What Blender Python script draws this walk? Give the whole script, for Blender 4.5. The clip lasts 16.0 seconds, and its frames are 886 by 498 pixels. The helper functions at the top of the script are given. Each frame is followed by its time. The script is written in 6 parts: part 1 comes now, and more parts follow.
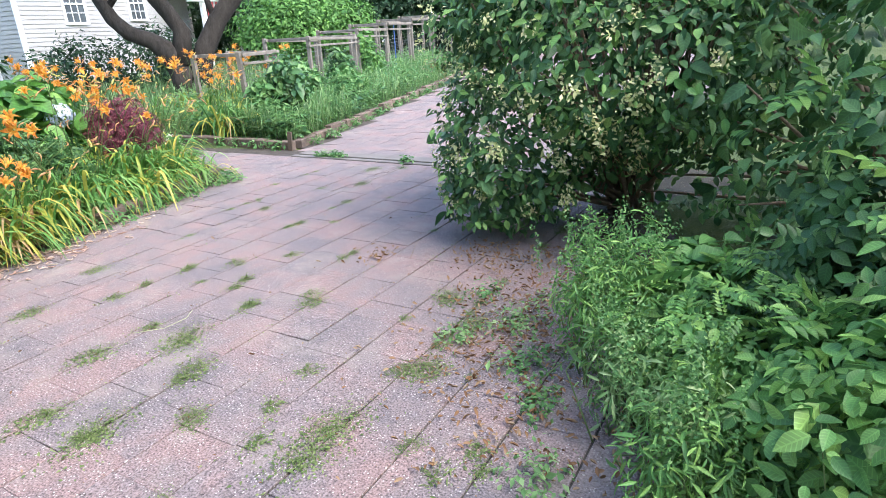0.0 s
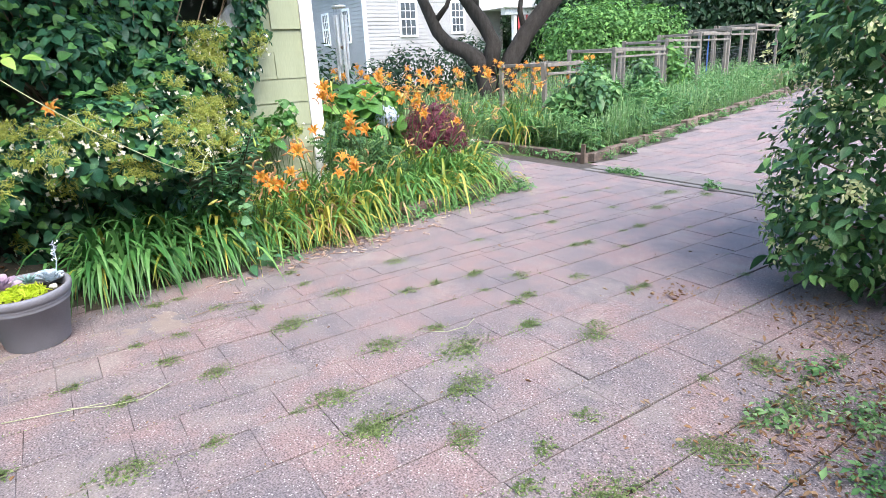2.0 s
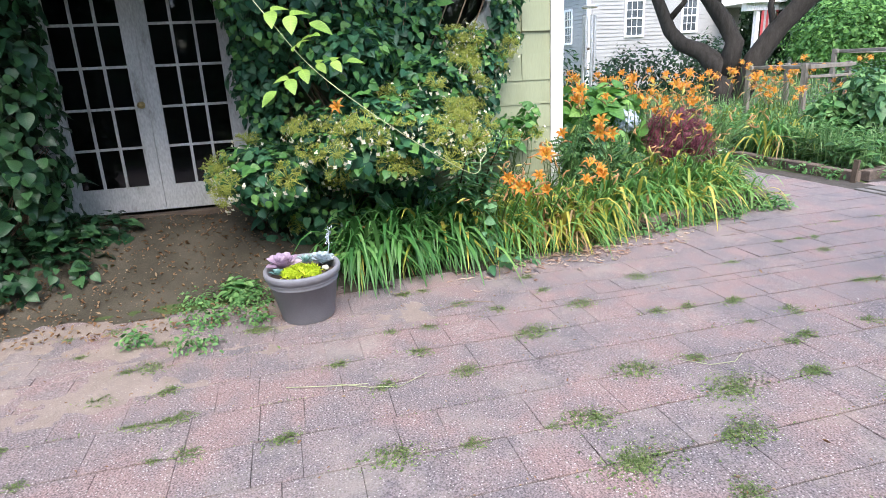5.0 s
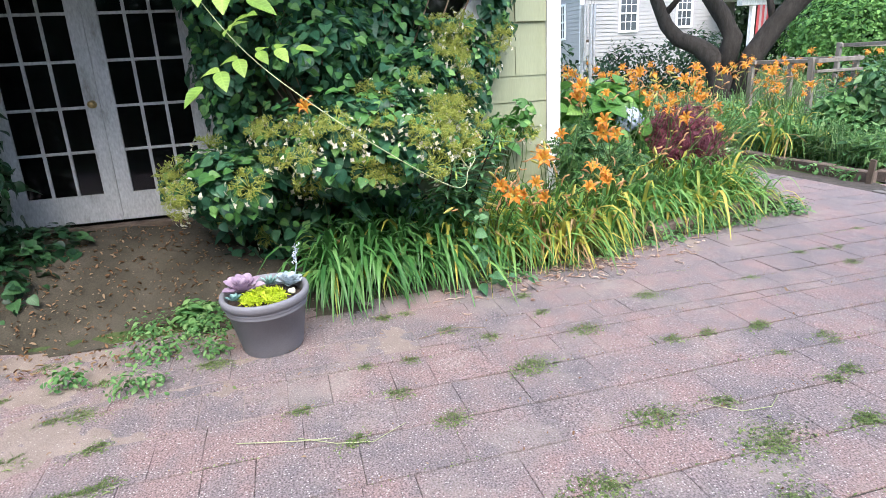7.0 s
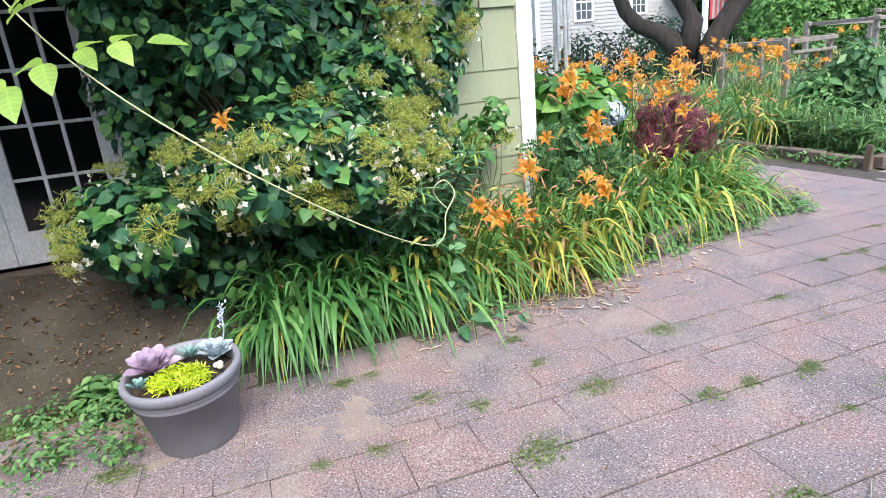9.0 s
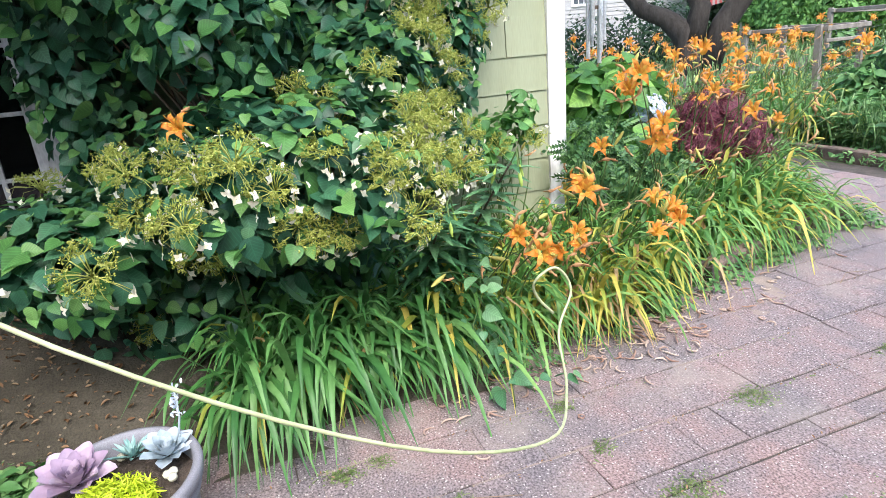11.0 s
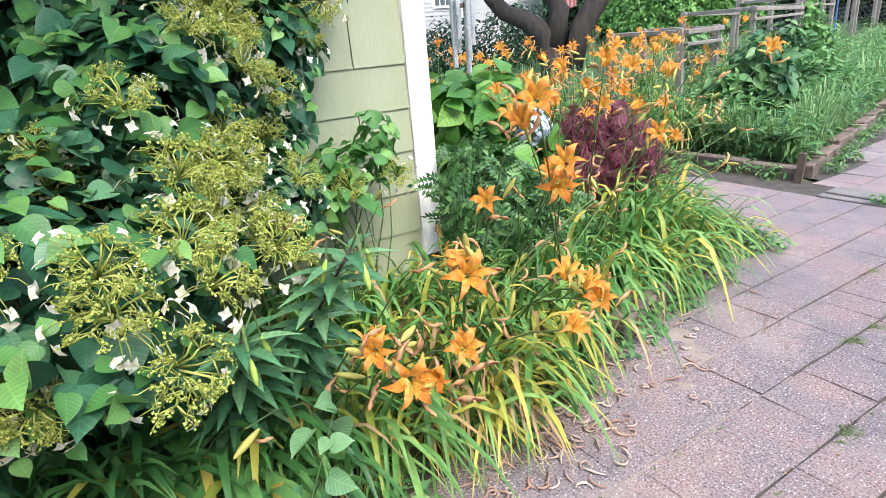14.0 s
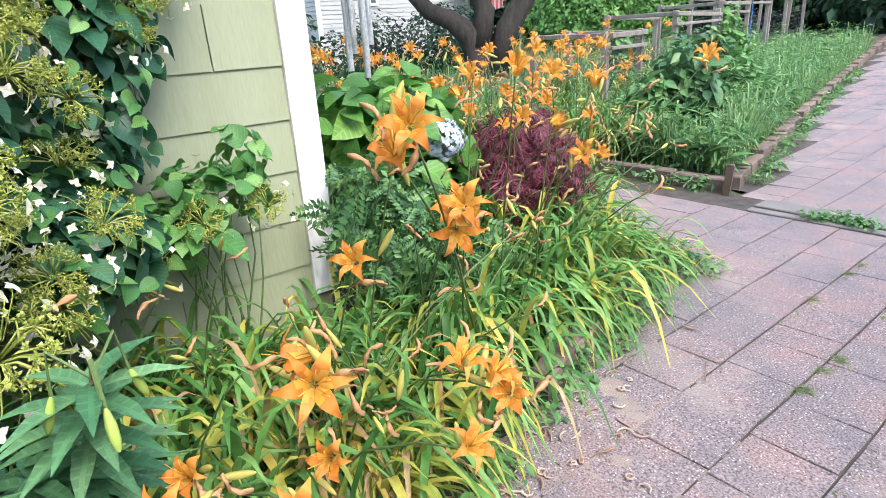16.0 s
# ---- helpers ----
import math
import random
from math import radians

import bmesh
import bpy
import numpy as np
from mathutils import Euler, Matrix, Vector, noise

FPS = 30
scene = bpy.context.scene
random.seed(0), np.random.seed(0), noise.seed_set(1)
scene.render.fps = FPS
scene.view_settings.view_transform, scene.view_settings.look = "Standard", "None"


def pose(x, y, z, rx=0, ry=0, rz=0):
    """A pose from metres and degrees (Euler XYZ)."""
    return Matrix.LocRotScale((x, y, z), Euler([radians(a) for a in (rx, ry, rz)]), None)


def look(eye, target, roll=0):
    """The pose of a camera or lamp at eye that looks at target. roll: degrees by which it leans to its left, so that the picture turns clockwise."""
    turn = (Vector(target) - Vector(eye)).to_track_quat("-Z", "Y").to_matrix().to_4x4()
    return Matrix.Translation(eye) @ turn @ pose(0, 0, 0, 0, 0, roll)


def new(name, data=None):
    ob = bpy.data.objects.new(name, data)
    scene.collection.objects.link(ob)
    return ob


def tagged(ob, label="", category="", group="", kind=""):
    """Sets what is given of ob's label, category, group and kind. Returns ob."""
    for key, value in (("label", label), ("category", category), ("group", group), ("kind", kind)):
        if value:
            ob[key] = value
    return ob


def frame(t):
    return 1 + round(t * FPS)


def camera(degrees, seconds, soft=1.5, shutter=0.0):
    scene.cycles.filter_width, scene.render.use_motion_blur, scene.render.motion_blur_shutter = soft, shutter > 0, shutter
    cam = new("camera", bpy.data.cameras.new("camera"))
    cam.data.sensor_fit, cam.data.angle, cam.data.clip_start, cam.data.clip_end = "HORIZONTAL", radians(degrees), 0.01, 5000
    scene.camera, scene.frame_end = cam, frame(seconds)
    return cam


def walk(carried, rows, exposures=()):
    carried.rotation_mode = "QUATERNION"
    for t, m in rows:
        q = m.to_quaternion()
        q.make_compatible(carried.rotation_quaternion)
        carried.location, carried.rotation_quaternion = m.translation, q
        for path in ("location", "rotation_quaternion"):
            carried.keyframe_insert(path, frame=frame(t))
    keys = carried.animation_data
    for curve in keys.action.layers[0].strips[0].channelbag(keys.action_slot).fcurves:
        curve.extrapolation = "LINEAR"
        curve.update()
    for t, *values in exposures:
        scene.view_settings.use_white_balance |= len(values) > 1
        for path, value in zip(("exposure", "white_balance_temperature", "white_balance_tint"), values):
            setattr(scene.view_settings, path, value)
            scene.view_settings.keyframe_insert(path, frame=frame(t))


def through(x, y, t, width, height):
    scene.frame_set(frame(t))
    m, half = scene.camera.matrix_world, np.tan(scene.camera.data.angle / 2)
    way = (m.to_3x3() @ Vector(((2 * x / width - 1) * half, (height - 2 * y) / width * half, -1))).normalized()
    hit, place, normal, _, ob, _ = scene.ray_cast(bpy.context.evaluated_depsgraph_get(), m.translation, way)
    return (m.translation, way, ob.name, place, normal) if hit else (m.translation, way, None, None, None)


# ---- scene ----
cam = camera(73.1, 16.0, soft=0.4)
PATH = [
    (0, (6.255, -2.453, 1.460), (5.349, -0.916, 0.813), -3.2),
    (0.5, (6.150, -2.375, 1.467), (4.981, -1.012, 0.850), -4.1),
    (1, (6.106, -2.327, 1.479), (4.723, -1.166, 0.894), -4.4),
    (1.5, (6.056, -2.307, 1.465), (4.572, -1.274, 0.890), -4.0),
    (2, (5.955, -2.342, 1.462), (4.439, -1.355, 0.888), -2.9),
    (2.5, (5.804, -2.429, 1.486), (4.225, -1.537, 0.926), -3.3),
    (3, (5.691, -2.566, 1.506), (4.005, -1.887, 0.961), -4.0),
    (3.5, (5.640, -2.611, 1.526), (3.906, -2.067, 0.976), -4.4),
    (4, (5.693, -2.608, 1.536), (3.933, -2.147, 0.995), -3.5),
    (4.2, (5.705, -2.607, 1.529), (3.938, -2.171, 0.991), -3.1),
    (6.3, (5.498, -2.569, 1.439), (3.738, -2.116, 0.891), -2.6),
    (6.5, (5.416, -2.515, 1.445), (3.655, -2.064, 0.896), -3.1),
    (7, (5.218, -2.422, 1.459), (3.460, -1.963, 0.909), -3.1),
    (7.5, (5.058, -2.402, 1.445), (3.307, -1.928, 0.888), -3.3),
    (8, (4.827, -2.406, 1.478), (3.084, -1.887, 0.934), -4.4),
    (8.5, (4.652, -2.349, 1.442), (2.926, -1.795, 0.880), -5.9),
    (9, (4.475, -2.222, 1.457), (2.753, -1.662, 0.890), -5.5),
    (9.2, (4.433, -2.177, 1.440), (2.706, -1.632, 0.872), -5.3),
    (11.3, (3.599, -2.104, 1.487), (1.906, -1.510, 0.870), -4.8),
    (11.5, (3.558, -2.069, 1.497), (1.865, -1.477, 0.874), -4.6),
    (12, (3.410, -1.989, 1.469), (1.747, -1.346, 0.817), -3.7),
    (12.5, (3.237, -1.938, 1.481), (1.621, -1.175, 0.844), -3.3),
    (13, (3.108, -1.919, 1.474), (1.546, -1.056, 0.829), -4.3),
    (13.5, (2.993, -1.822, 1.455), (1.453, -0.922, 0.805), -5.2),
    (14, (2.881, -1.611, 1.479), (1.354, -0.682, 0.841), -4.8),
    (14.5, (2.807, -1.451, 1.455), (1.320, -0.463, 0.812), -4.3),
    (15, (2.685, -1.312, 1.449), (1.252, -0.246, 0.806), -3.8),
    (15.5, (2.578, -1.207, 1.457), (1.169, -0.115, 0.804), -3.4),
    (16, (2.531, -1.158, 1.461), (1.126, -0.061, 0.807), -3.5),
]
walk(cam, [(t, look(eye, target, roll)) for t, eye, target, roll in PATH], [(0, 2.25, 6500, 11), (1.5, 2.18, 6500, 11), (2.5, 2.13, 6500, 11), (3.5, 2.04, 6500, 11), (9, 2.03, 6500, 11), (12, 2.13, 6500, 11), (16, 2.12, 6500, 11)])

# ---- light ----
world = bpy.data.worlds.new("sky")
scene.world = world
world.use_nodes = True
wn = world.node_tree.nodes
sky = wn.new("ShaderNodeTexSky")
sky.sky_type = 'NISHITA'
sky.sun_disc = False
sky.sun_elevation, sky.sun_rotation = radians(53), radians(96)
sky.air_density, sky.dust_density, sky.ozone_density = 1.0, 1.6, 1.5
wn["Background"].inputs["Strength"].default_value = 0.15
world.node_tree.links.new(sky.outputs[0], wn["Background"].inputs["Color"])
sun_data = bpy.data.lights.new("sun", 'SUN')
sun_data.energy, sun_data.angle, sun_data.color = 1.3, radians(42), (1.0, 0.95, 0.88)
sun_lamp = new("sun", sun_data)
sun_lamp.matrix_world = look((9.5, -1.0, 13), (0, 0, 0))

rng = np.random.default_rng(7)


# ---- materials ----
def nodes_of(name):
    m = bpy.data.materials.new(name)
    m.use_nodes = True
    return m, m.node_tree.nodes, m.node_tree.links, m.node_tree.nodes["Principled BSDF"]


def ramp_node(n, stops):
    r = n.new("ShaderNodeValToRGB")
    e = r.color_ramp.elements
    while len(e) < len(stops):
        e.new(0.5)
    for el, (p, c) in zip(e, stops):
        el.position, el.color = p, (*c, 1)
    return r


def leaf_mat(name, dark, mid, light, rough=0.45, through=0.3, vein=0.0):
    """Foliage: each leaf its own tone, blotches over it, some light through it."""
    m, n, l, b = nodes_of(name)
    geo = n.new("ShaderNodeNewGeometry")
    r = ramp_node(n, [(0.0, dark), (0.55, mid), (1.0, light)])
    l.new(geo.outputs["Random Per Island"], r.inputs[0])
    tex = n.new("ShaderNodeTexCoord")
    no = n.new("ShaderNodeTexNoise")
    no.inputs["Scale"].default_value = 23.0
    no.inputs["Detail"].default_value = 4.0
    l.new(tex.outputs["Object"], no.inputs["Vector"])
    hsv = n.new("ShaderNodeHueSaturation")
    mp = n.new("ShaderNodeMapRange")
    mp.inputs[3].default_value, mp.inputs[4].default_value = 0.6, 1.4
    l.new(no.outputs[0], mp.inputs[0])
    l.new(mp.outputs[0], hsv.inputs["Value"])
    l.new(r.outputs[0], hsv.inputs["Color"])
    skin = hsv.outputs[0]
    ribs = None
    if vein:
        uvn = n.new("ShaderNodeSeparateXYZ")
        l.new(tex.outputs["UV"], uvn.inputs[0])
        ops = []
        for op, a, c in (('ABSOLUTE', uvn.outputs[0], None), ('MULTIPLY', 0, 0.75), ('SUBTRACT', uvn.outputs[1], 1), ('MULTIPLY', 2, 44.0), ('SINE', 3, None), ('GREATER_THAN', 4, 0.72), ('LESS_THAN', 0, 0.022), ('MAXIMUM', 5, 6)):
            q = n.new("ShaderNodeMath")
            q.operation = op
            for slot, src in enumerate((a, c)):
                if isinstance(src, int):
                    l.new(ops[src].outputs[0], q.inputs[slot])
                elif isinstance(src, float):
                    q.inputs[slot].default_value = src
                elif src is not None:
                    l.new(src, q.inputs[slot])
            ops.append(q)
        ribs = ops[-1].outputs[0]
        lift = n.new("ShaderNodeMapRange")
        lift.inputs[3].default_value, lift.inputs[4].default_value = 1.0 - vein * 0.25, 1.0 + vein
        l.new(ribs, lift.inputs[0])
        hs2 = n.new("ShaderNodeHueSaturation")
        l.new(lift.outputs[0], hs2.inputs["Value"])
        l.new(skin, hs2.inputs["Color"])
        skin = hs2.outputs[0]
    l.new(skin, b.inputs["Base Color"])
    b.inputs["Roughness"].default_value = rough
    b.inputs["Specular IOR Level"].default_value = 0.35
    bump = n.new("ShaderNodeBump")
    bump.inputs["Strength"].default_value = 0.25
    bump.inputs["Distance"].default_value = 0.004
    fine = n.new("ShaderNodeTexNoise")
    fine.inputs["Scale"].default_value = 160.0
    l.new(tex.outputs["Object"], fine.inputs["Vector"])
    l.new(fine.outputs[0], bump.inputs["Height"])
    l.new(bump.outputs[0], b.inputs["Normal"])
    tr = n.new("ShaderNodeBsdfTranslucent")
    l.new(skin, tr.inputs["Color"])
    mix = n.new("ShaderNodeMixShader")
    mix.inputs[0].default_value = through
    l.new(b.outputs[0], mix.inputs[1])
    l.new(tr.outputs[0], mix.inputs[2])
    l.new(mix.outputs[0], n["Material Output"].inputs["Surface"])
    return m


def solid_mat(name, stops, scale=6.0, fine=120.0, rough=0.7, bump=0.3, dist=0.004, metal=0.0, per_object=0.0, speck=None, spec=0.4, stretch=None, grit=0.22, patch=None):
    """Two scales of variation: blotches through a colour ramp, and fine grain in tone and relief."""
    m, n, l, b = nodes_of(name)
    tex = n.new("ShaderNodeTexCoord")
    geo = n.new("ShaderNodeNewGeometry")
    src = geo.outputs["Position"]
    if stretch:
        mapping = n.new("ShaderNodeMapping")
        mapping.inputs["Scale"].default_value = stretch
        l.new(geo.outputs["Position"], mapping.inputs[0])
        src = mapping.outputs[0]
    big = n.new("ShaderNodeTexNoise")
    big.inputs["Scale"].default_value, big.inputs["Detail"].default_value = scale, 6.0
    big.inputs["Roughness"].default_value = 0.65
    l.new(src, big.inputs["Vector"])
    r = ramp_node(n, stops)
    value = big.outputs[0]
    if per_object:
        info = n.new("ShaderNodeObjectInfo")
        isl = n.new("ShaderNodeMath")
        isl.operation = 'ADD'
        l.new(info.outputs["Random"], isl.inputs[0])
        l.new(geo.outputs["Random Per Island"], isl.inputs[1])
        fr = n.new("ShaderNodeMath")
        fr.operation = 'FRACT'
        l.new(isl.outputs[0], fr.inputs[0])
        mx = n.new("ShaderNodeMapRange")
        mx.inputs[3].default_value, mx.inputs[4].default_value = -per_object, per_object
        l.new(fr.outputs[0], mx.inputs[0])
        ad = n.new("ShaderNodeMath")
        ad.operation = 'ADD'
        l.new(value, ad.inputs[0])
        l.new(mx.outputs[0], ad.inputs[1])
        value = ad.outputs[0]
    l.new(value, r.inputs[0])
    grain = n.new("ShaderNodeTexNoise")
    grain.inputs["Scale"].default_value, grain.inputs["Detail"].default_value = fine, 3.0
    l.new(src, grain.inputs["Vector"])
    mp = n.new("ShaderNodeMapRange")
    mp.inputs[1].default_value, mp.inputs[2].default_value = 0.25, 0.75
    mp.inputs[3].default_value, mp.inputs[4].default_value = 1 - grit, 1 + grit
    l.new(grain.outputs[0], mp.inputs[0])
    hsv = n.new("ShaderNodeHueSaturation")
    l.new(r.outputs[0], hsv.inputs["Color"])
    l.new(mp.outputs[0], hsv.inputs["Value"])
    colour = hsv.outputs[0]
    if speck:
        vo = n.new("ShaderNodeTexVoronoi")
        vo.inputs["Scale"].default_value = speck[0]
        l.new(src, vo.inputs["Vector"])
        lt = n.new("ShaderNodeMath")
        lt.operation = 'LESS_THAN'
        lt.inputs[1].default_value = speck[1]
        l.new(vo.outputs["Distance"], lt.inputs[0])
        pick = n.new("ShaderNodeMath")
        pick.operation = 'GREATER_THAN'
        pick.inputs[1].default_value = speck[3]
        sep = n.new("ShaderNodeSeparateColor")
        l.new(vo.outputs["Color"], sep.inputs[0])
        l.new(sep.outputs[0], pick.inputs[0])
        both = n.new("ShaderNodeMath")
        both.operation = 'MULTIPLY'
        l.new(lt.outputs[0], both.inputs[0])
        l.new(pick.outputs[0], both.inputs[1])
        mixc = n.new("ShaderNodeMix")
        mixc.data_type = 'RGBA'
        l.new(both.outputs[0], mixc.inputs[0])
        l.new(colour, mixc.inputs[6])
        mixc.inputs[7].default_value = (*speck[2], 1)
        colour = mixc.outputs[2]
    if patch:
        dirt = n.new("ShaderNodeTexNoise")
        dirt.inputs["Scale"].default_value, dirt.inputs["Detail"].default_value, dirt.inputs["Roughness"].default_value = patch[0], 9.0, 0.72
        l.new(src, dirt.inputs["Vector"])
        cover = n.new("ShaderNodeMapRange")
        cover.inputs[1].default_value, cover.inputs[2].default_value = patch[1], patch[2]
        cover.inputs[3].default_value, cover.inputs[4].default_value = 0.0, patch[4]
        l.new(dirt.outputs[0], cover.inputs[0])
        dusty = n.new("ShaderNodeMix")
        dusty.data_type = 'RGBA'
        l.new(cover.outputs[0], dusty.inputs[0])
        l.new(colour, dusty.inputs[6])
        dusty.inputs[7].default_value = (*patch[3], 1)
        colour = dusty.outputs[2]
    l.new(colour, b.inputs["Base Color"])
    b.inputs["Roughness"].default_value = rough
    b.inputs["Metallic"].default_value = metal
    b.inputs["Specular IOR Level"].default_value = spec
    bu = n.new("ShaderNodeBump")
    bu.inputs["Strength"].default_value, bu.inputs["Distance"].default_value = bump, dist
    l.new(grain.outputs[0], bu.inputs["Height"])
    l.new(bu.outputs[0], b.inputs["Normal"])
    return m


M = {}
M["paver"] = solid_mat("paver", [(0.2, (0.104, 0.093, 0.100)), (0.36, (0.152, 0.132, 0.138)), (0.5, (0.194, 0.156, 0.155)), (0.62, (0.226, 0.158, 0.150)), (0.82, (0.285, 0.246, 0.228))],
                       scale=2.2, fine=120, rough=0.9, bump=1.0, dist=0.006, per_object=0.05, grit=0.78, speck=(72, 0.25, (0.42, 0.39, 0.365), 0.62), patch=(1.5, 0.52, 0.70, (0.285, 0.245, 0.215), 0.75))
M["sand"] = solid_mat("pale_sand", [(0.3, (0.200, 0.160, 0.135)), (0.7, (0.285, 0.232, 0.200))], scale=4, fine=240, rough=0.95, bump=0.8, grit=0.4, speck=(70, 0.22, (0.42, 0.38, 0.34), 0.7))
M["joint"] = solid_mat("joint_sand", [(0.3, (0.038, 0.033, 0.028)), (0.7, (0.085, 0.072, 0.060))], scale=9, fine=260, rough=0.95, bump=0.8)
M["soil"] = solid_mat("soil", [(0.3, (0.038, 0.033, 0.022)), (0.5, (0.062, 0.054, 0.038)), (0.72, (0.098, 0.085, 0.064))], scale=2.4, fine=110, rough=0.95, bump=0.8, dist=0.008, grit=0.38, speck=(40, 0.24, (0.21, 0.165, 0.11), 0.86))
M["ground"] = solid_mat("grassy_ground", [(0.3, (0.040, 0.068, 0.020)), (0.6, (0.072, 0.104, 0.028)), (0.8, (0.120, 0.112, 0.048))], scale=1.2, fine=60, rough=0.95, bump=1.0, dist=0.02)
M["concrete"] = solid_mat("concrete", [(0.3, (0.132, 0.120, 0.110)), (0.7, (0.195, 0.179, 0.167))], scale=5, fine=160, rough=0.9, bump=0.5)
M["stone"] = solid_mat("edging_stone", [(0.3, (0.085, 0.066, 0.055)), (0.7, (0.205, 0.150, 0.122))], scale=7, fine=120, rough=0.9, bump=0.9, per_object=0.12, grit=0.35)
M["siding"] = solid_mat("green_siding", [(0.3, (0.272, 0.298, 0.190)), (0.7, (0.322, 0.352, 0.230))], scale=3, fine=140, rough=0.6, bump=0.15, dist=0.002, per_object=0.05, stretch=(1, 1.0, 0.10), grit=0.07)
M["white"] = solid_mat("white_paint", [(0.22, (0.60, 0.58, 0.54)), (0.33, (0.83, 0.83, 0.82)), (0.8, (0.86, 0.86, 0.85))], scale=5, fine=25, rough=0.5, bump=0.15, stretch=(1, 1, 0.3))
M["oldwhite"] = solid_mat("door_paint", [(0.25, (0.23, 0.21, 0.18)), (0.42, (0.44, 0.44, 0.425)), (0.8, (0.54, 0.54, 0.525))], scale=8, fine=70, rough=0.55, bump=0.35, stretch=(1, 1, 0.4))
M["clap"] = solid_mat("clapboard", [(0.3, (0.350, 0.345, 0.340)), (0.7, (0.420, 0.415, 0.410))], scale=1.2, fine=30, rough=0.6, bump=0.2)
M["wood"] = solid_mat("weathered_wood", [(0.25, (0.120, 0.105, 0.088)), (0.5, (0.205, 0.182, 0.155)), (0.8, (0.290, 0.268, 0.235))], scale=7, fine=130, rough=0.85, bump=0.7, stretch=(1, 1, 0.25))
M["sill"] = solid_mat("dark_wood", [(0.3, (0.063, 0.045, 0.035)), (0.7, (0.140, 0.105, 0.077))], scale=8, fine=110, rough=0.85, bump=0.6)
M["bark"] = solid_mat("bark", [(0.3, (0.022, 0.018, 0.014)), (0.7, (0.058, 0.049, 0.042))], scale=9, fine=50, rough=0.95, bump=1.0, dist=0.02, stretch=(1, 1, 0.35))
M["roof"] = solid_mat("roof_shingle", [(0.3, (0.11, 0.11, 0.115)), (0.7, (0.22, 0.22, 0.225))], scale=5, fine=40, rough=0.9, bump=0.5)
M["inside"] = solid_mat("interior", [(0.3, (0.26, 0.245, 0.22)), (0.7, (0.38, 0.36, 0.33))], scale=2, fine=20, rough=0.9, bump=0.1)
M["pot"] = solid_mat("grey_pot", [(0.3, (0.165, 0.166, 0.186)), (0.7, (0.225, 0.226, 0.250))], scale=4, fine=260, rough=0.6, bump=0.25, dist=0.002)
M["potsoil"] = solid_mat("potting_soil", [(0.3, (0.03, 0.022, 0.018)), (0.7, (0.11, 0.085, 0.065))], scale=40, fine=200, rough=0.95, bump=1.0, dist=0.01)
M["alu"] = solid_mat("chime_metal", [(0.3, (0.62, 0.62, 0.62)), (0.7, (0.75, 0.75, 0.75))], scale=5, fine=90, rough=0.38, bump=0.1, metal=0.85)
M["brass"] = solid_mat("brass", [(0.3, (0.35, 0.25, 0.10)), (0.7, (0.55, 0.41, 0.18))], scale=20, fine=90, rough=0.35, bump=0.1, metal=1.0)
M["wire"] = solid_mat("fence_wire", [(0.3, (0.12, 0.13, 0.13)), (0.7, (0.22, 0.23, 0.23))], scale=20, fine=90, rough=0.6, bump=0.1, metal=0.6)
M["stem"] = solid_mat("green_stem", [(0.3, (0.05, 0.10, 0.03)), (0.7, (0.13, 0.19, 0.06))], scale=12, fine=90, rough=0.6, bump=0.2)
M["twig"] = solid_mat("brown_twig", [(0.3, (0.16, 0.11, 0.07)), (0.7, (0.30, 0.22, 0.15))], scale=12, fine=90, rough=0.8, bump=0.4)
M["vine"] = solid_mat("pale_tendril", [(0.3, (0.30, 0.36, 0.17)), (0.7, (0.50, 0.52, 0.30))], scale=9, fine=90, rough=0.55, bump=0.2)
M["flag"] = solid_mat("red_cloth", [(0.3, (0.45, 0.06, 0.07)), (0.7, (0.55, 0.10, 0.10))], scale=9, fine=90, rough=0.8, bump=0.2)
M["blue"] = solid_mat("blue_paint", [(0.3, (0.05, 0.12, 0.35)), (0.7, (0.08, 0.18, 0.45))], scale=9, fine=90, rough=0.6, bump=0.2)
M["hyd_leaf"] = leaf_mat("hydrangea_leaf", (0.021, 0.083, 0.046), (0.044, 0.145, 0.074), (0.095, 0.218, 0.106), rough=0.38, through=0.26, vein=0.2)
M["ivy_leaf"] = leaf_mat("ivy_leaf", (0.010, 0.036, 0.016), (0.022, 0.070, 0.028), (0.050, 0.125, 0.045), rough=0.4, through=0.15, vein=0.2)
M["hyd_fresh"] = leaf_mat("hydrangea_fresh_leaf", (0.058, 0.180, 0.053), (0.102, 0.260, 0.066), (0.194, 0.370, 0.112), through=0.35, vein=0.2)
M["wist"] = leaf_mat("young_wisteria_leaf", (0.19, 0.34, 0.06), (0.27, 0.43, 0.08), (0.40, 0.54, 0.14), rough=0.4, through=0.4, vein=0.15)
M["floret"] = leaf_mat("lacecap_floret", (0.23, 0.285, 0.05), (0.35, 0.40, 0.080), (0.50, 0.52, 0.16), rough=0.75, through=0.2)
M["bract"] = leaf_mat("white_bract", (0.70, 0.66, 0.46), (0.78, 0.76, 0.62), (0.84, 0.83, 0.76), rough=0.6, through=0.3)
M["blade"] = leaf_mat("strap_leaf", (0.059, 0.176, 0.041), (0.133, 0.303, 0.073), (0.256, 0.440, 0.131), rough=0.38, through=0.38)
M["blade_g"] = leaf_mat("deep_strap_leaf", (0.039, 0.135, 0.037), (0.082, 0.225, 0.059), (0.160, 0.330, 0.106), rough=0.36, through=0.35)
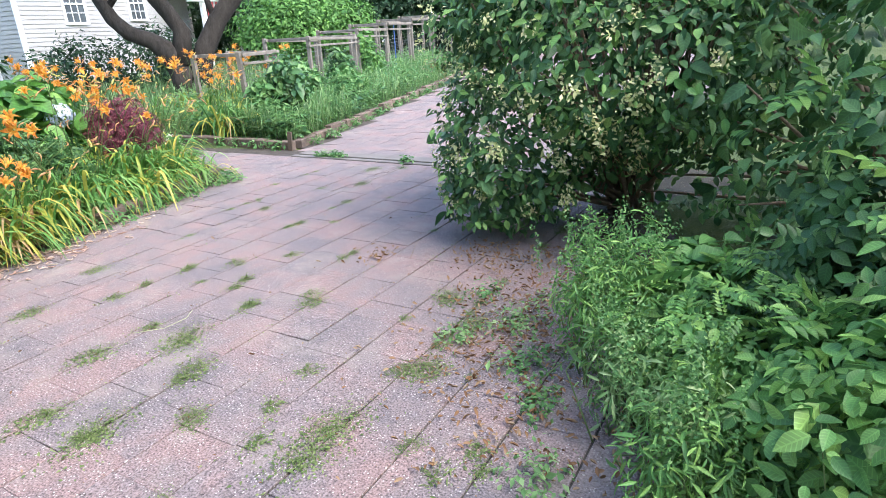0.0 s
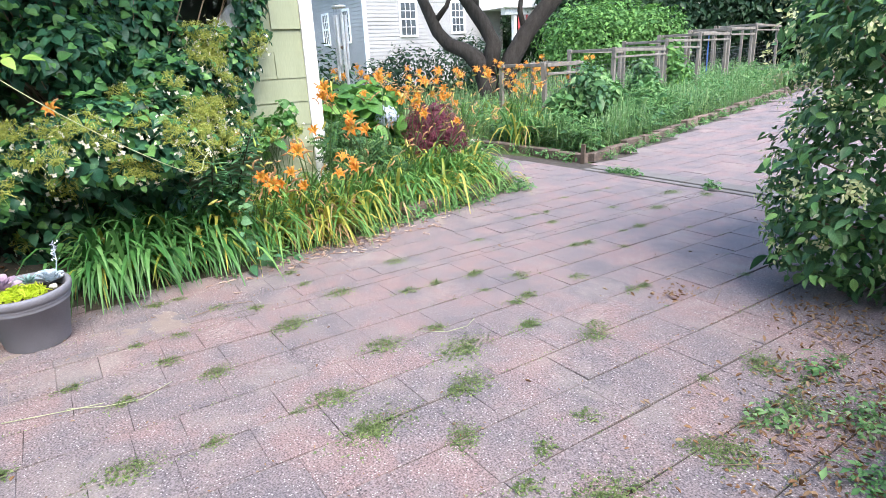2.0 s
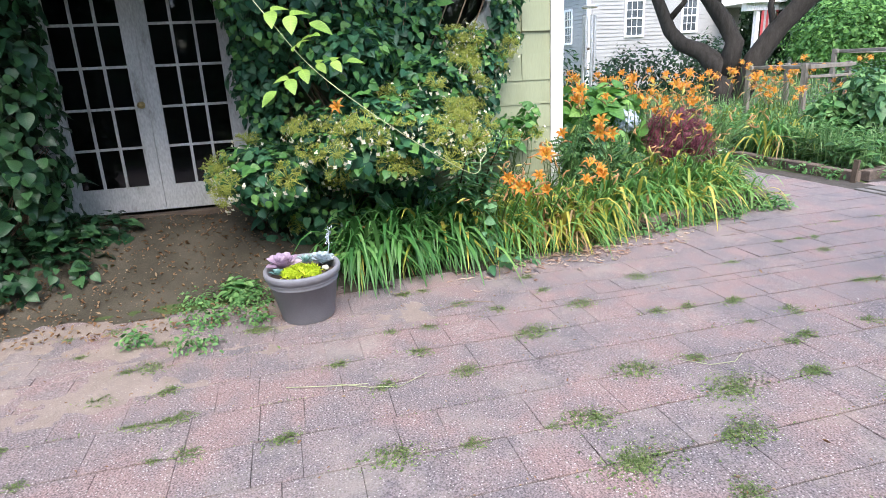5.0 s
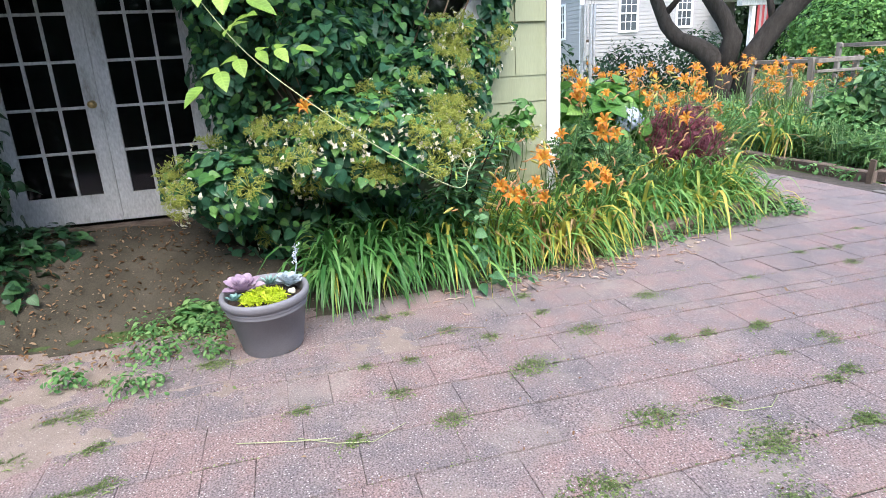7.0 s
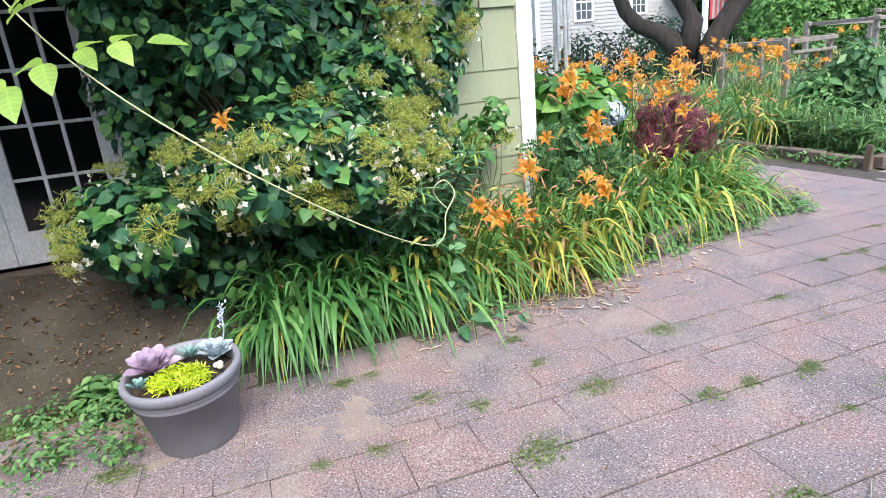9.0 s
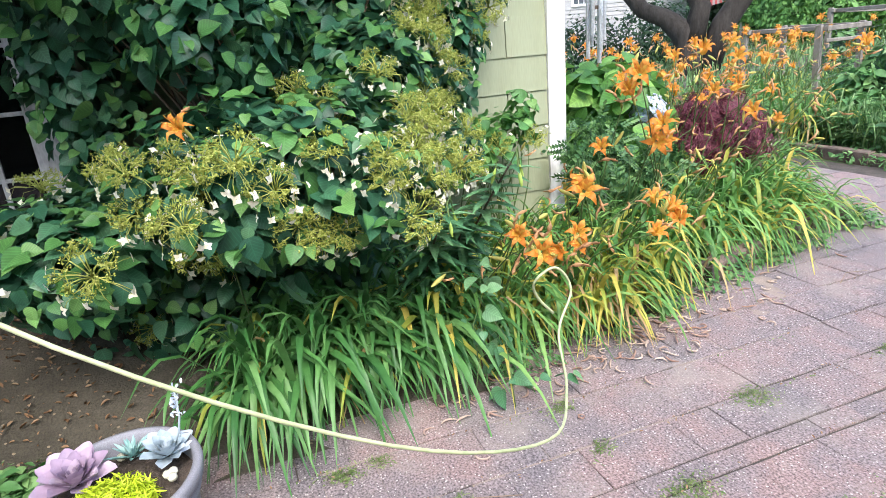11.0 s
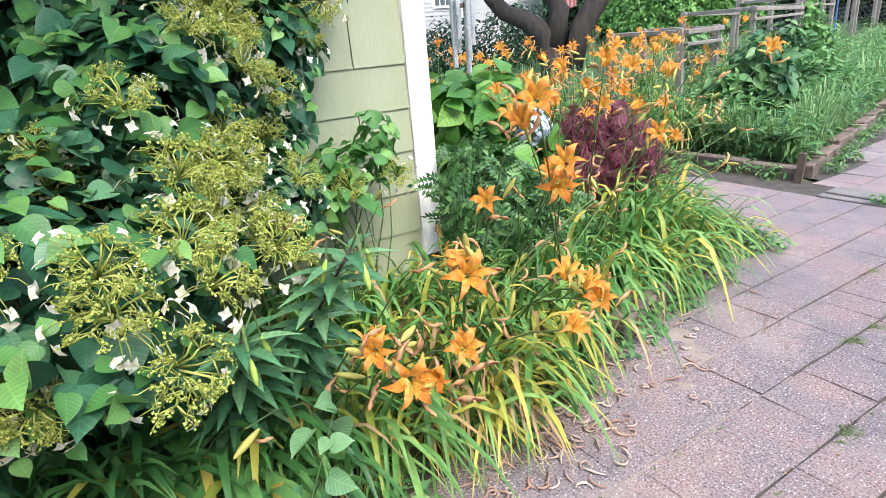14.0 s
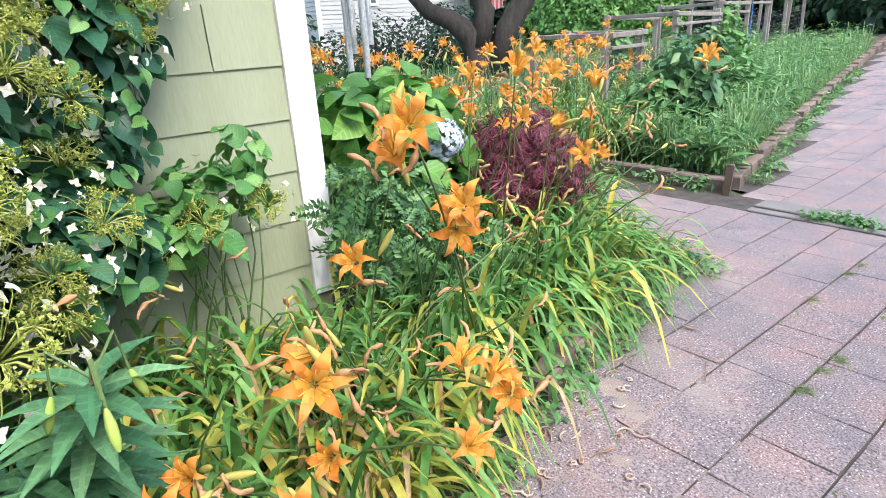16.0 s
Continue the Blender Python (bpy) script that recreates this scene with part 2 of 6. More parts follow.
M["blade_y"] = leaf_mat("yellowing_strap_leaf", (0.22, 0.31, 0.05), (0.44, 0.43, 0.08), (0.70, 0.54, 0.13), rough=0.45, through=0.4)
M["tuft"] = leaf_mat("tuft_leaf", (0.08, 0.13, 0.04), (0.14, 0.20, 0.065), (0.24, 0.29, 0.12), rough=0.6, through=0.3)
M["blade_dry"] = leaf_mat("dry_strap_leaf", (0.300, 0.180, 0.075), (0.375, 0.255, 0.120), (0.435, 0.330, 0.180), rough=0.7, through=0.25)
M["petal"] = leaf_mat("orange_petal", (0.66, 0.22, 0.035), (0.76, 0.295, 0.05), (0.82, 0.38, 0.10), rough=0.55, through=0.4)
M["throat"] = leaf_mat("yellow_throat", (0.78, 0.40, 0.06), (0.82, 0.48, 0.08), (0.85, 0.55, 0.14), rough=0.5, through=0.4)
M["spent"] = leaf_mat("withered_bloom", (0.468, 0.208, 0.105), (0.595, 0.336, 0.165), (0.663, 0.440, 0.270), rough=0.7, through=0.3)
M["fallen"] = leaf_mat("fallen_petal", (0.30, 0.17, 0.12), (0.43, 0.30, 0.24), (0.56, 0.45, 0.37), rough=0.75, through=0.2)
M["bud"] = leaf_mat("lily_bud", (0.36, 0.42, 0.10), (0.50, 0.48, 0.13), (0.62, 0.42, 0.12), rough=0.5, through=0.25)
M["lily_leaf"] = leaf_mat("lily_leaf", (0.053, 0.160, 0.073), (0.097, 0.230, 0.106), (0.165, 0.310, 0.145), rough=0.45, through=0.25, vein=0.22)
M["hosta"] = leaf_mat("broad_leaf", (0.055, 0.168, 0.036), (0.112, 0.273, 0.054), (0.201, 0.378, 0.083), rough=0.4, through=0.35, vein=0.22)
M["maple"] = leaf_mat("maple_leaf", (0.085, 0.020, 0.036), (0.175, 0.042, 0.070), (0.290, 0.085, 0.110), rough=0.5, through=0.3)
M["bluefl"] = leaf_mat("pale_blue_petal", (0.52, 0.60, 0.78), (0.66, 0.72, 0.84), (0.78, 0.81, 0.86), rough=0.6, through=0.3)
M["bush"] = leaf_mat("honeysuckle_leaf", (0.032, 0.096, 0.038), (0.072, 0.168, 0.058), (0.145, 0.27, 0.090), rough=0.42, through=0.25, vein=0.22)
M["bush_l"] = leaf_mat("sapling_leaf", (0.068, 0.170, 0.053), (0.121, 0.285, 0.074), (0.257, 0.440, 0.119), rough=0.45, through=0.35, vein=0.22)
M["cream"] = leaf_mat("cream_blossom", (0.42, 0.50, 0.20), (0.58, 0.60, 0.28), (0.78, 0.74, 0.46), rough=0.6, through=0.3)
M["grass"] = leaf_mat("grass_blade", (0.096, 0.209, 0.073), (0.176, 0.330, 0.116), (0.331, 0.451, 0.218), rough=0.5, through=0.38)
M["weed"] = leaf_mat("weed_leaf", (0.064, 0.176, 0.058), (0.123, 0.275, 0.087), (0.235, 0.396, 0.145), rough=0.5, through=0.35)
M["tree"] = leaf_mat("tree_leaf", (0.030, 0.085, 0.032), (0.065, 0.152, 0.048), (0.117, 0.230, 0.080), rough=0.5, through=0.3)
M["tree_d"] = leaf_mat("dark_tree_leaf", (0.014, 0.040, 0.018), (0.028, 0.07, 0.03), (0.05, 0.11, 0.045), rough=0.5, through=0.25)
M["tree_b"] = leaf_mat("bright_shrub_leaf", (0.053, 0.154, 0.036), (0.107, 0.253, 0.058), (0.181, 0.363, 0.087), rough=0.5, through=0.3)
M["litter"] = leaf_mat("dry_leaf", (0.143, 0.072, 0.033), (0.231, 0.132, 0.066), (0.319, 0.231, 0.143), rough=0.8, through=0.1)
M["pinkfl"] = leaf_mat("rosette_mauve", (0.30, 0.22, 0.31), (0.40, 0.30, 0.40), (0.52, 0.42, 0.50), rough=0.5, through=0.1)
M["bluesuc"] = leaf_mat("rosette_blue", (0.30, 0.38, 0.42), (0.42, 0.50, 0.55), (0.56, 0.63, 0.68), rough=0.5, through=0.1)
M["agave"] = leaf_mat("blue_spike_leaf", (0.14, 0.27, 0.26), (0.20, 0.36, 0.34), (0.30, 0.46, 0.42), rough=0.5, through=0.1)
M["sedum"] = leaf_mat("lime_sedum", (0.38, 0.50, 0.02), (0.52, 0.64, 0.03), (0.68, 0.76, 0.08), rough=0.5, through=0.3)
mg, gn, gl, gb = nodes_of("window_glass")
gb.inputs["Base Color"].default_value = (0.02, 0.022, 0.022, 1)
gb.inputs["Roughness"].default_value = 0.04
gb.inputs["Transmission Weight"].default_value = 0.85
gb.inputs["IOR"].default_value = 1.45
M["glass"] = mg


# ---- building blocks ----
def mesh_of(name, V, F, mats, idx=None, smooth=False):
    me = bpy.data.meshes.new(name)
    V = np.asarray(V, dtype=np.float32)
    uv, V = (V[:, 3:5], np.ascontiguousarray(V[:, :3])) if V.shape[1] == 5 else (None, V)
    if isinstance(F, np.ndarray):
        k = F.shape[1]
        me.vertices.add(len(V))
        me.vertices.foreach_set("co", V.ravel())
        me.loops.add(F.size)
        me.loops.foreach_set("vertex_index", F.ravel().astype(np.int32))
        me.polygons.add(len(F))
        me.polygons.foreach_set("loop_start", np.arange(0, F.size, k, dtype=np.int32))
        me.polygons.foreach_set("loop_total", np.full(len(F), k, dtype=np.int32))
        me.update(calc_edges=True)
        if uv is not None:
            me.uv_layers.new(name="leaf").data.foreach_set("uv", np.ascontiguousarray(uv[F.ravel()]).ravel())
    else:
        me.from_pydata(V.tolist(), [], F)
    for m in (mats if isinstance(mats, (list, tuple)) else [mats]):
        me.materials.append(m)
    if idx is not None:
        me.polygons.foreach_set("material_index", np.asarray(idx, dtype=np.int32))
    me.polygons.foreach_set("use_smooth", np.full(len(me.polygons), smooth))
    me.update()
    return me


def put(name, me, parent=None, at=None, label="", category="", group="", kind=""):
    ob = new(name, me)
    if parent is not None:
        ob.parent = parent
    if at is not None:
        ob.matrix_basis = at
    return tagged(ob, label, category, group, kind)


def thing(name, at=(0, 0, 0), label="", category="", group="", kind=""):
    ob = new(name)
    ob.location = at
    ob.empty_display_size = 0.1
    return tagged(ob, label, category, group, kind)


def boxes(bs, bevel=0.0):
    """Vertices and quads of many boxes (x0, y0, z0, x1, y1, z1), their edges cut by bevel along z's top."""
    V, F = [], []
    for x0, y0, z0, x1, y1, z1 in bs:
        o = len(V)
        c = min(bevel, (x1 - x0) / 3, (y1 - y0) / 3, (z1 - z0) / 3)
        if c > 0:
            for z, i in ((z0, 0), (z0 + c, 0), (z1 - c, 0), (z1, 0)):
                q = c if z in (z0, z1) else 0
                V += [(x0 + q, y0 + q, z), (x1 - q, y0 + q, z), (x1 - q, y1 - q, z), (x0 + q, y1 - q, z)]
            for r in range(3):
                for k in range(4):
                    a, b = o + r * 4 + k, o + r * 4 + (k + 1) % 4
                    F.append((a, b, b + 4, a + 4))
            F += [(o + 12, o + 13, o + 14, o + 15), (o + 3, o + 2, o + 1, o)]
        else:
            V += [(x0, y0, z0), (x1, y0, z0), (x1, y1, z0), (x0, y1, z0), (x0, y0, z1), (x1, y0, z1), (x1, y1, z1), (x0, y1, z1)]
            F += [(o, o + 3, o + 2, o + 1), (o + 4, o + 5, o + 6, o + 7), (o, o + 1, o + 5, o + 4), (o + 1, o + 2, o + 6, o + 5), (o + 2, o + 3, o + 7, o + 6), (o + 3, o, o + 4, o + 7)]
    return V, F


def box_part(name, bs, mat, parent=None, bevel=0.004, **tags):
    V, F = boxes(bs, bevel)
    return put(name, mesh_of(name, V, F, mat), parent, **tags)


def tube(paths, sides=6):
    """Tubes along paths, each a list of (point, radius)."""
    V, F = [], []
    for path in paths:
        P = [Vector(p) for p, _ in path]
        o = len(V)
        for i, (p, r) in enumerate(path):
            d = (P[min(i + 1, len(P) - 1)] - P[max(i - 1, 0)]).normalized()
            a = d.cross(Vector((0.31, 0.17, 0.93)) if abs(d.z) < 0.93 else Vector((1, 0, 0))).normalized()
            b = d.cross(a)
            for k in range(sides):
                t = 2 * math.pi * k / sides
                V.append(tuple(P[i] + r * (math.cos(t) * a + math.sin(t) * b)))
        for i in range(len(path) - 1):
            for k in range(sides):
                q = o + i * sides
                F.append((q + k, q + (k + 1) % sides, q + sides + (k + 1) % sides, q + sides + k))
        F.append(tuple(o + k for k in reversed(range(sides))))
        F.append(tuple(o + (len(path) - 1) * sides + k for k in range(sides)))
    return V, F


def lathe(profile, sides=40):
    V, F = [], []
    for r, z in profile:
        for k in range(sides):
            t = 2 * math.pi * k / sides
            V.append((r * math.cos(t), r * math.sin(t), z))
    for i in range(len(profile) - 1):
        for k in range(sides):
            F.append((i * sides + k, i * sides + (k + 1) % sides, (i + 1) * sides + (k + 1) % sides, (i + 1) * sides + k))
    return V, F


def unit(a):
    return a / np.maximum(np.linalg.norm(a, axis=-1, keepdims=True), 1e-9)


def scatter(tmpl, P, tip, nrm, length, width=None):
    """One template (grows along +y, faces +z) set at points P, pointing along tip and facing nrm."""
    TV, TF = tmpl
    P, length = np.asarray(P, float), np.asarray(length, float)
    width = length if width is None else np.asarray(width, float)
    Y = unit(np.asarray(tip, float))
    X = unit(np.cross(Y, nrm))
    Z = np.cross(X, Y)
    V = (P[:, None, :] + X[:, None, :] * (TV[None, :, 0:1] * width[:, None, None]) + Y[:, None, :] * (TV[None, :, 1:2] * length[:, None, None])
         + Z[:, None, :] * (TV[None, :, 2:3] * length[:, None, None]))
    F = TF[None] + (np.arange(len(P)) * len(TV))[:, None, None]
    flat = TV[:, 3:5] if TV.shape[1] == 5 else TV[:, :2]
    return np.concatenate([V.reshape(-1, 3), np.tile(flat, (len(P), 1))], 1), F.reshape(-1, TF.shape[1])


def join(pieces):
    V, F, o = [], [], 0
    for v, f in pieces:
        V.append(v if v.shape[1] == 5 else np.concatenate([v, np.zeros((len(v), 2))], 1))
        F.append(f + o)
        o += len(v)
    return np.concatenate(V), np.concatenate(F)


def tris(V, quads):
    F = []
    for q in quads:
        F += [(q[0], q[i], q[i + 1]) for i in range(1, len(q) - 1)]
    return np.array(V, float), np.array(F)


def leaf_shape(stations, fold=0.14, curl=-0.1):
    """A leaf with a midrib: stations (y, half width); folded up along the rib, tip curling."""
    V, q = [], []
    for y, w in stations:
        z = curl * y * y
        V += [(-w, y - w * 0.1, z + fold * w * 1.2), (0, y, z), (w, y - w * 0.1, z + fold * w * 1.2)]
    for i in range(len(stations) - 1):
        a = i * 3
        q += [(a, a + 1, a + 4, a + 3), (a + 1, a + 2, a + 5, a + 4)]
    return tris(V, q)


HEART = leaf_shape([(-0.04, 0.20), (0.06, 0.36), (0.22, 0.45), (0.42, 0.45), (0.62, 0.36), (0.80, 0.20), (0.90, 0.08), (1.0, 0.004)], 0.28, -0.25)
OVAL = leaf_shape([(0.0, 0.03), (0.15, 0.18), (0.35, 0.27), (0.58, 0.26), (0.8, 0.15), (1.0, 0.006)], 0.35, -0.18)
LANCE = leaf_shape([(0.0, 0.03), (0.3, 0.105), (0.65, 0.085), (1.0, 0.005)], 0.5, -0.25)
BROAD = leaf_shape([(0.0, 0.05), (0.12, 0.24), (0.32, 0.38), (0.55, 0.38), (0.8, 0.22), (1.0, 0.01)], 0.3, -0.25)
DIAMOND = leaf_shape([(0.0, 0.02), (0.45, 0.27), (1.0, 0.01)], 0.3, -0.1)
PETAL = leaf_shape([(0.0, 0.05), (0.35, 0.15), (0.65, 0.20), (0.9, 0.10), (1.0, 0.02)], 0.25, -0.45)
FINGER = join([scatter(leaf_shape([(0.0, 0.01), (0.5, 0.055), (1.0, 0.004)], 0.3, -0.3), np.zeros((1, 3)), [(math.sin(a), math.cos(a), 0)], [(0, 0, 1)], [s])
               for a, s in ((-1.5, 0.6), (-0.95, 0.8), (-0.45, 0.95), (0, 1.0), (0.45, 0.95), (0.95, 0.8), (1.5, 0.6))])


def compound(pairs, leaflet, size, droop=-0.15):
    """A leaf of paired leaflets along a thin stalk."""
    got = []
    for i in range(pairs):
        y = 0.2 + 0.75 * i / pairs
        for s in (-1, 1):
            got.append(scatter(leaflet, [(0, y, droop * y * y)], [(s * 0.9, 0.45, -0.15)], [(0, 0, 1)], [size * (1 - 0.25 * abs(i / pairs - 0.4))]))
    got.append(scatter(leaflet, [(0, 0.93, droop)], [(0, 1, -0.2)], [(0, 0, 1)], [size]))
    return join(got)


PINNATE = compound(4, OVAL, 0.34)
FERNY = compound(6, DIAMOND, 0.26)


def blade_shape(reach, rise, fall, width=0.018, sections=7, cut=0.25):
    """An arching strap leaf, one unit long in the mean: it rises, bends out along +y and falls."""
    V, q = [], []
    for i in range(sections):
        s = i / (sections - 1)
        y = reach * (s ** 1.4)
        z = rise * math.sin(min(1.0, s * 1.05) * 1.75) - fall * s ** 3
        w = width * (1 - s ** 3) * (0.75 + 0.5 * math.sin(s * 2.4)) + 0.0006
        V += [(-w, y, z + w * 0.5), (0, y, z), (w, y, z + w * 0.5)]
    for i in range(sections - 1):
        a = i * 3
        q += [(a, a + 1, a + 4, a + 3), (a + 1, a + 2, a + 5, a + 4)]
    return tris(V, q)


STRAPS = [blade_shape(0.42, 0.72, 0.12), blade_shape(0.60, 0.62, 0.35), blade_shape(0.74, 0.52, 0.50), blade_shape(0.66, 0.56, 0.75), blade_shape(0.80, 0.42, 0.42)]
GRASS = [blade_shape(0.2, 0.9, 0.0, 0.007, 4), blade_shape(0.4, 0.8, 0.1, 0.007, 4), blade_shape(0.6, 0.65, 0.3, 0.006, 5)]


def blades(P, az, length, tmpls=STRAPS, wide=1.0, lean=None):
    """Blades rooted at P, bending out along the azimuths."""
    P, az, length = np.asarray(P, float), np.asarray(az, float), np.asarray(length, float)
    which = rng.integers(0, len(tmpls), len(P))
    got = []
    for k, t in enumerate(tmpls):
        m = which == k
        if m.any():
            tip = np.stack([np.cos(az[m]), np.sin(az[m]), rng.normal(0, 0.08, m.sum())], 1)
            got.append(scatter(t, P[m], tip, np.tile((0, 0, 1.0), (m.sum(), 1)), length[m], length[m] * wide))
    return join(got)


def in_lobes(n, lobes, shell=0.22, top=0.0):
    """n points in the outer skin of a heap of ellipsoids, with the outward directions; none deep inside another lobe."""
    L = np.array(lobes, float)
    area = (L[:, 3] * L[:, 4] + L[:, 4] * L[:, 5] + L[:, 3] * L[:, 5])
    out_p, out_n, got = [], [], 0
    while got < n:
        k = rng.choice(len(L), n, p=area / area.sum())
        d = unit(rng.normal(size=(n, 3)))
        r = 1 - shell * rng.random(n) ** 1.5
        wob = 1 + 0.16 * np.sin(d[:, 0] * 7 + k) * np.sin(d[:, 1] * 6 + 2 * k) + 0.1 * np.sin(d[:, 2] * 11 + d[:, 1] * 9)
        p = L[k, :3] + d * L[k, 3:6] * (r * wob)[:, None]
        inside = np.zeros(n, bool)
        for i in range(len(L)):
            q = np.linalg.norm((p - L[i, :3]) / L[i, 3:6], axis=1)
            inside |= (q < 0.70) & (k != i)
        ok = ~inside & (p[:, 2] > top)
        nn = unit(d / L[k, 3:6])
        out_p.append(p[ok])
        out_n.append(nn[ok])
        got += ok.sum()
    return np.concatenate(out_p)[:n], np.concatenate(out_n)[:n]


def leafage(P, N, tmpl, size, spread=0.25, up=0.5, hang=0.5, jitter=0.45):
    """Leaves at P: they face outwards and up, their tips hang outwards."""
    n = len(P)
    nrm = unit(N * 0.8 + np.array((0, 0, up)) + rng.normal(0, jitter, (n, 3)))
    tip = unit(N * 0.5 + np.array((0, 0, -hang)) + rng.normal(0, 0.6, (n, 3)))
    tip = unit(tip - nrm * (tip * nrm).sum(1, keepdims=True))
    return scatter(tmpl, P, tip, nrm, size * np.exp(rng.normal(0, spread, n)))


def foliage(name, pieces, mat, parent, label=""):
    V, F = join(pieces) if isinstance(pieces, list) else pieces
    return put(name, mesh_of(name, V, F, mat, smooth=True), parent, label=label, kind="stuff")


def twigs(name, base, P, mat, parent, r0=0.012, n=40, sag=0.1):
    """Woody stems from a base to some of the points."""
    paths = []
    for i in rng.choice(len(P), min(n, len(P)), replace=False):
        a, c = Vector(base) + Vector(rng.normal(0, 0.06, 3) * (1, 1, 0)), Vector(P[i])
        b = (a + c) / 2 + Vector((0, 0, sag)) + Vector(rng.normal(0, 0.06, 3))
        paths.append([(a, r0), ((a * 2 + b) / 3, r0 * 0.85), (b, r0 * 0.65), ((b + c) / 2, r0 * 0.45), (c, r0 * 0.2)])
    V, F = tube(paths, 5)
    return put(name, mesh_of(name, V, F, mat, smooth=True), parent, kind="stuff")


def north(y):
    """The ground climbs gently beyond the drain."""
    return 0.03 * np.maximum(0.0, np.asarray(y, float) - 4.5)


# ---- ground, paving, beds ----
def smooth01(v):
    v = np.clip(v, 0, 1)
    return v * v * (3 - 2 * v)


def bed_edge(y):
    """x of the front edge of the bed along the house."""
    return np.interp(y, [-9, -2.4, -1.4, -0.4, 0.3, 1.2, 2.08, 2.2, 2.3], [1.75, 1.62, 1.54, 1.36, 1.16, 0.90, 0.66, 0.42, -0.4])


def right_edge(y):
    """x of the far side of the paving, where the wild growth begins."""
    return np.interp(y, [-12, -1.6, -0.8, 0.1, 0.9, 3, 30], [7.4, 6.6, 6.1, 5.75, 5.25, 4.9, 4.6])


def drive_left(y):
    """x of the left edge of the drive beyond the drain."""
    return np.interp(y, [3.4, 3.8, 9.0, 14.0, 30.0], [-2.5, 0.22, -1.0, -2.1, -5.5])


xs = np.concatenate([[-400, -150, -70, -35], np.arange(-22, -4, 1.5), np.arange(-4, 8.01, 0.25), np.arange(9, 22, 1.5), [35, 70, 150, 400]])
ys = np.concatenate([[-400, -150, -60, -25, -14], np.arange(-9, 9.01, 0.25), np.arange(10, 32, 1.5), [45, 80, 160, 400]])
GX, GY = np.meshgrid(xs, ys, indexing="ij")
paved = (GX > bed_edge(GY) - 0.1) & (GX < right_edge(GY) + 0.4) & (GY < 3.9) | (GY >= 3.4) & (GX > drive_left(GY)) & (GX < 5.2)
GZ = np.where(paved, -0.05, 0.0) + north(np.clip(GY, -10, 40)) + np.where(paved, 0, 0.02 * np.sin(GX * 3.1) * np.sin(GY * 2.3))
GZ += np.where((GX > right_edge(GY)) & (GX < 9) & (np.abs(GY) < 9), 0.02, 0)
nx, ny = GX.shape
ii = np.arange(nx * ny).reshape(nx, ny)
GF = np.stack([ii[:-1, :-1], ii[1:, :-1], ii[1:, 1:], ii[:-1, 1:]], -1).reshape(-1, 4)
put("ground", mesh_of("ground", np.stack([GX, GY, GZ], -1).reshape(-1, 3), GF, M["ground"], smooth=True), label="grassy ground that reaches out to the horizon", category="ground", kind="structure")


def sheet(name, x0, x1, y0, y1, step, height, mat, keep, label, category="soil", rough=0.006):
    """A piece of soil, its heights and outline given by functions."""
    X, Y = np.meshgrid(np.arange(x0, x1 + 1e-6, step), np.arange(y0, y1 + 1e-6, step), indexing="ij")
    Z = height(X, Y)
    V = np.stack([X, Y, Z], -1).reshape(-1, 3)
    a = np.arange(X.size).reshape(X.shape)
    F = np.stack([a[:-1, :-1], a[1:, :-1], a[1:, 1:], a[:-1, 1:]], -1).reshape(-1, 4)
    c = V[F].mean(1)
    F = F[keep(c[:, 0], c[:, 1])]
    V[:, 2] += rng.normal(0, 0.0008 if category == "sand" else rough, len(V))
    return put(name, mesh_of(name, V, F, mat, smooth=True), label=label, category=category, kind="structure")


def bed_height(X, Y):
    """Soil along the house: it banks up to the door sill, and lies lower among the lilies."""
    near = smooth01((bed_edge(Y) - X) / 1.4)
    door = smooth01((-2.0 - Y) / 0.8)
    return near * (0.10 + 0.28 * door) + 0.012 * np.sin(X * 9) * np.sin(Y * 8) - 0.004


sheet("bed_soil", -3.0, 2.2, -7.5, 2.6, 0.08, bed_height, M["soil"], lambda x, y: (x < bed_edge(y) + 0.02) & ~((x < -0.1) & (y < -0.1)), "bare brown soil with litter, banked up to the house")
sheet("joint_sand", -1.4, 7.6, -12, 3.6, 0.2, lambda X, Y: X * 0 - 0.008, M["joint"], lambda x, y: (x > bed_edge(y) - 0.05) & (x < right_edge(y) + 0.3), "dark sand in the joints of the paving", "sand")
sheet("joint_sand_far", -6, 5.4, 3.5, 26, 0.25, lambda X, Y: north(Y) - 0.009, M["joint"], lambda x, y: (x > drive_left(y) - 0.05) & (x < 4.9), "dark sand in the joints of the far paving", "sand")
sheet("joint_sand_side", -5.0, 0.6, 2.1, 3.9, 0.2, lambda X, Y: X * 0 - 0.012, M["joint"], lambda x, y: x < 0.55, "dark sand in the joints of the side path", "sand")
sheet("bed_soil_far", -9.0, 0.2, 3.8, 22, 0.25, lambda X, Y: north(Y) + 0.09, M["soil"], lambda x, y: (x < drive_left(y) - 0.1) & (y > 3.95), "soil of the raised wild bed behind its edging")
sheet("wild_soil", 4.4, 10, -6, 4, 0.12, lambda X, Y: X * 0 + 0.012, M["soil"], lambda x, y: x > right_edge(y) - 0.05 + 0.12 * np.sin(y * 7), "soil with brown litter beneath the wild bushes")

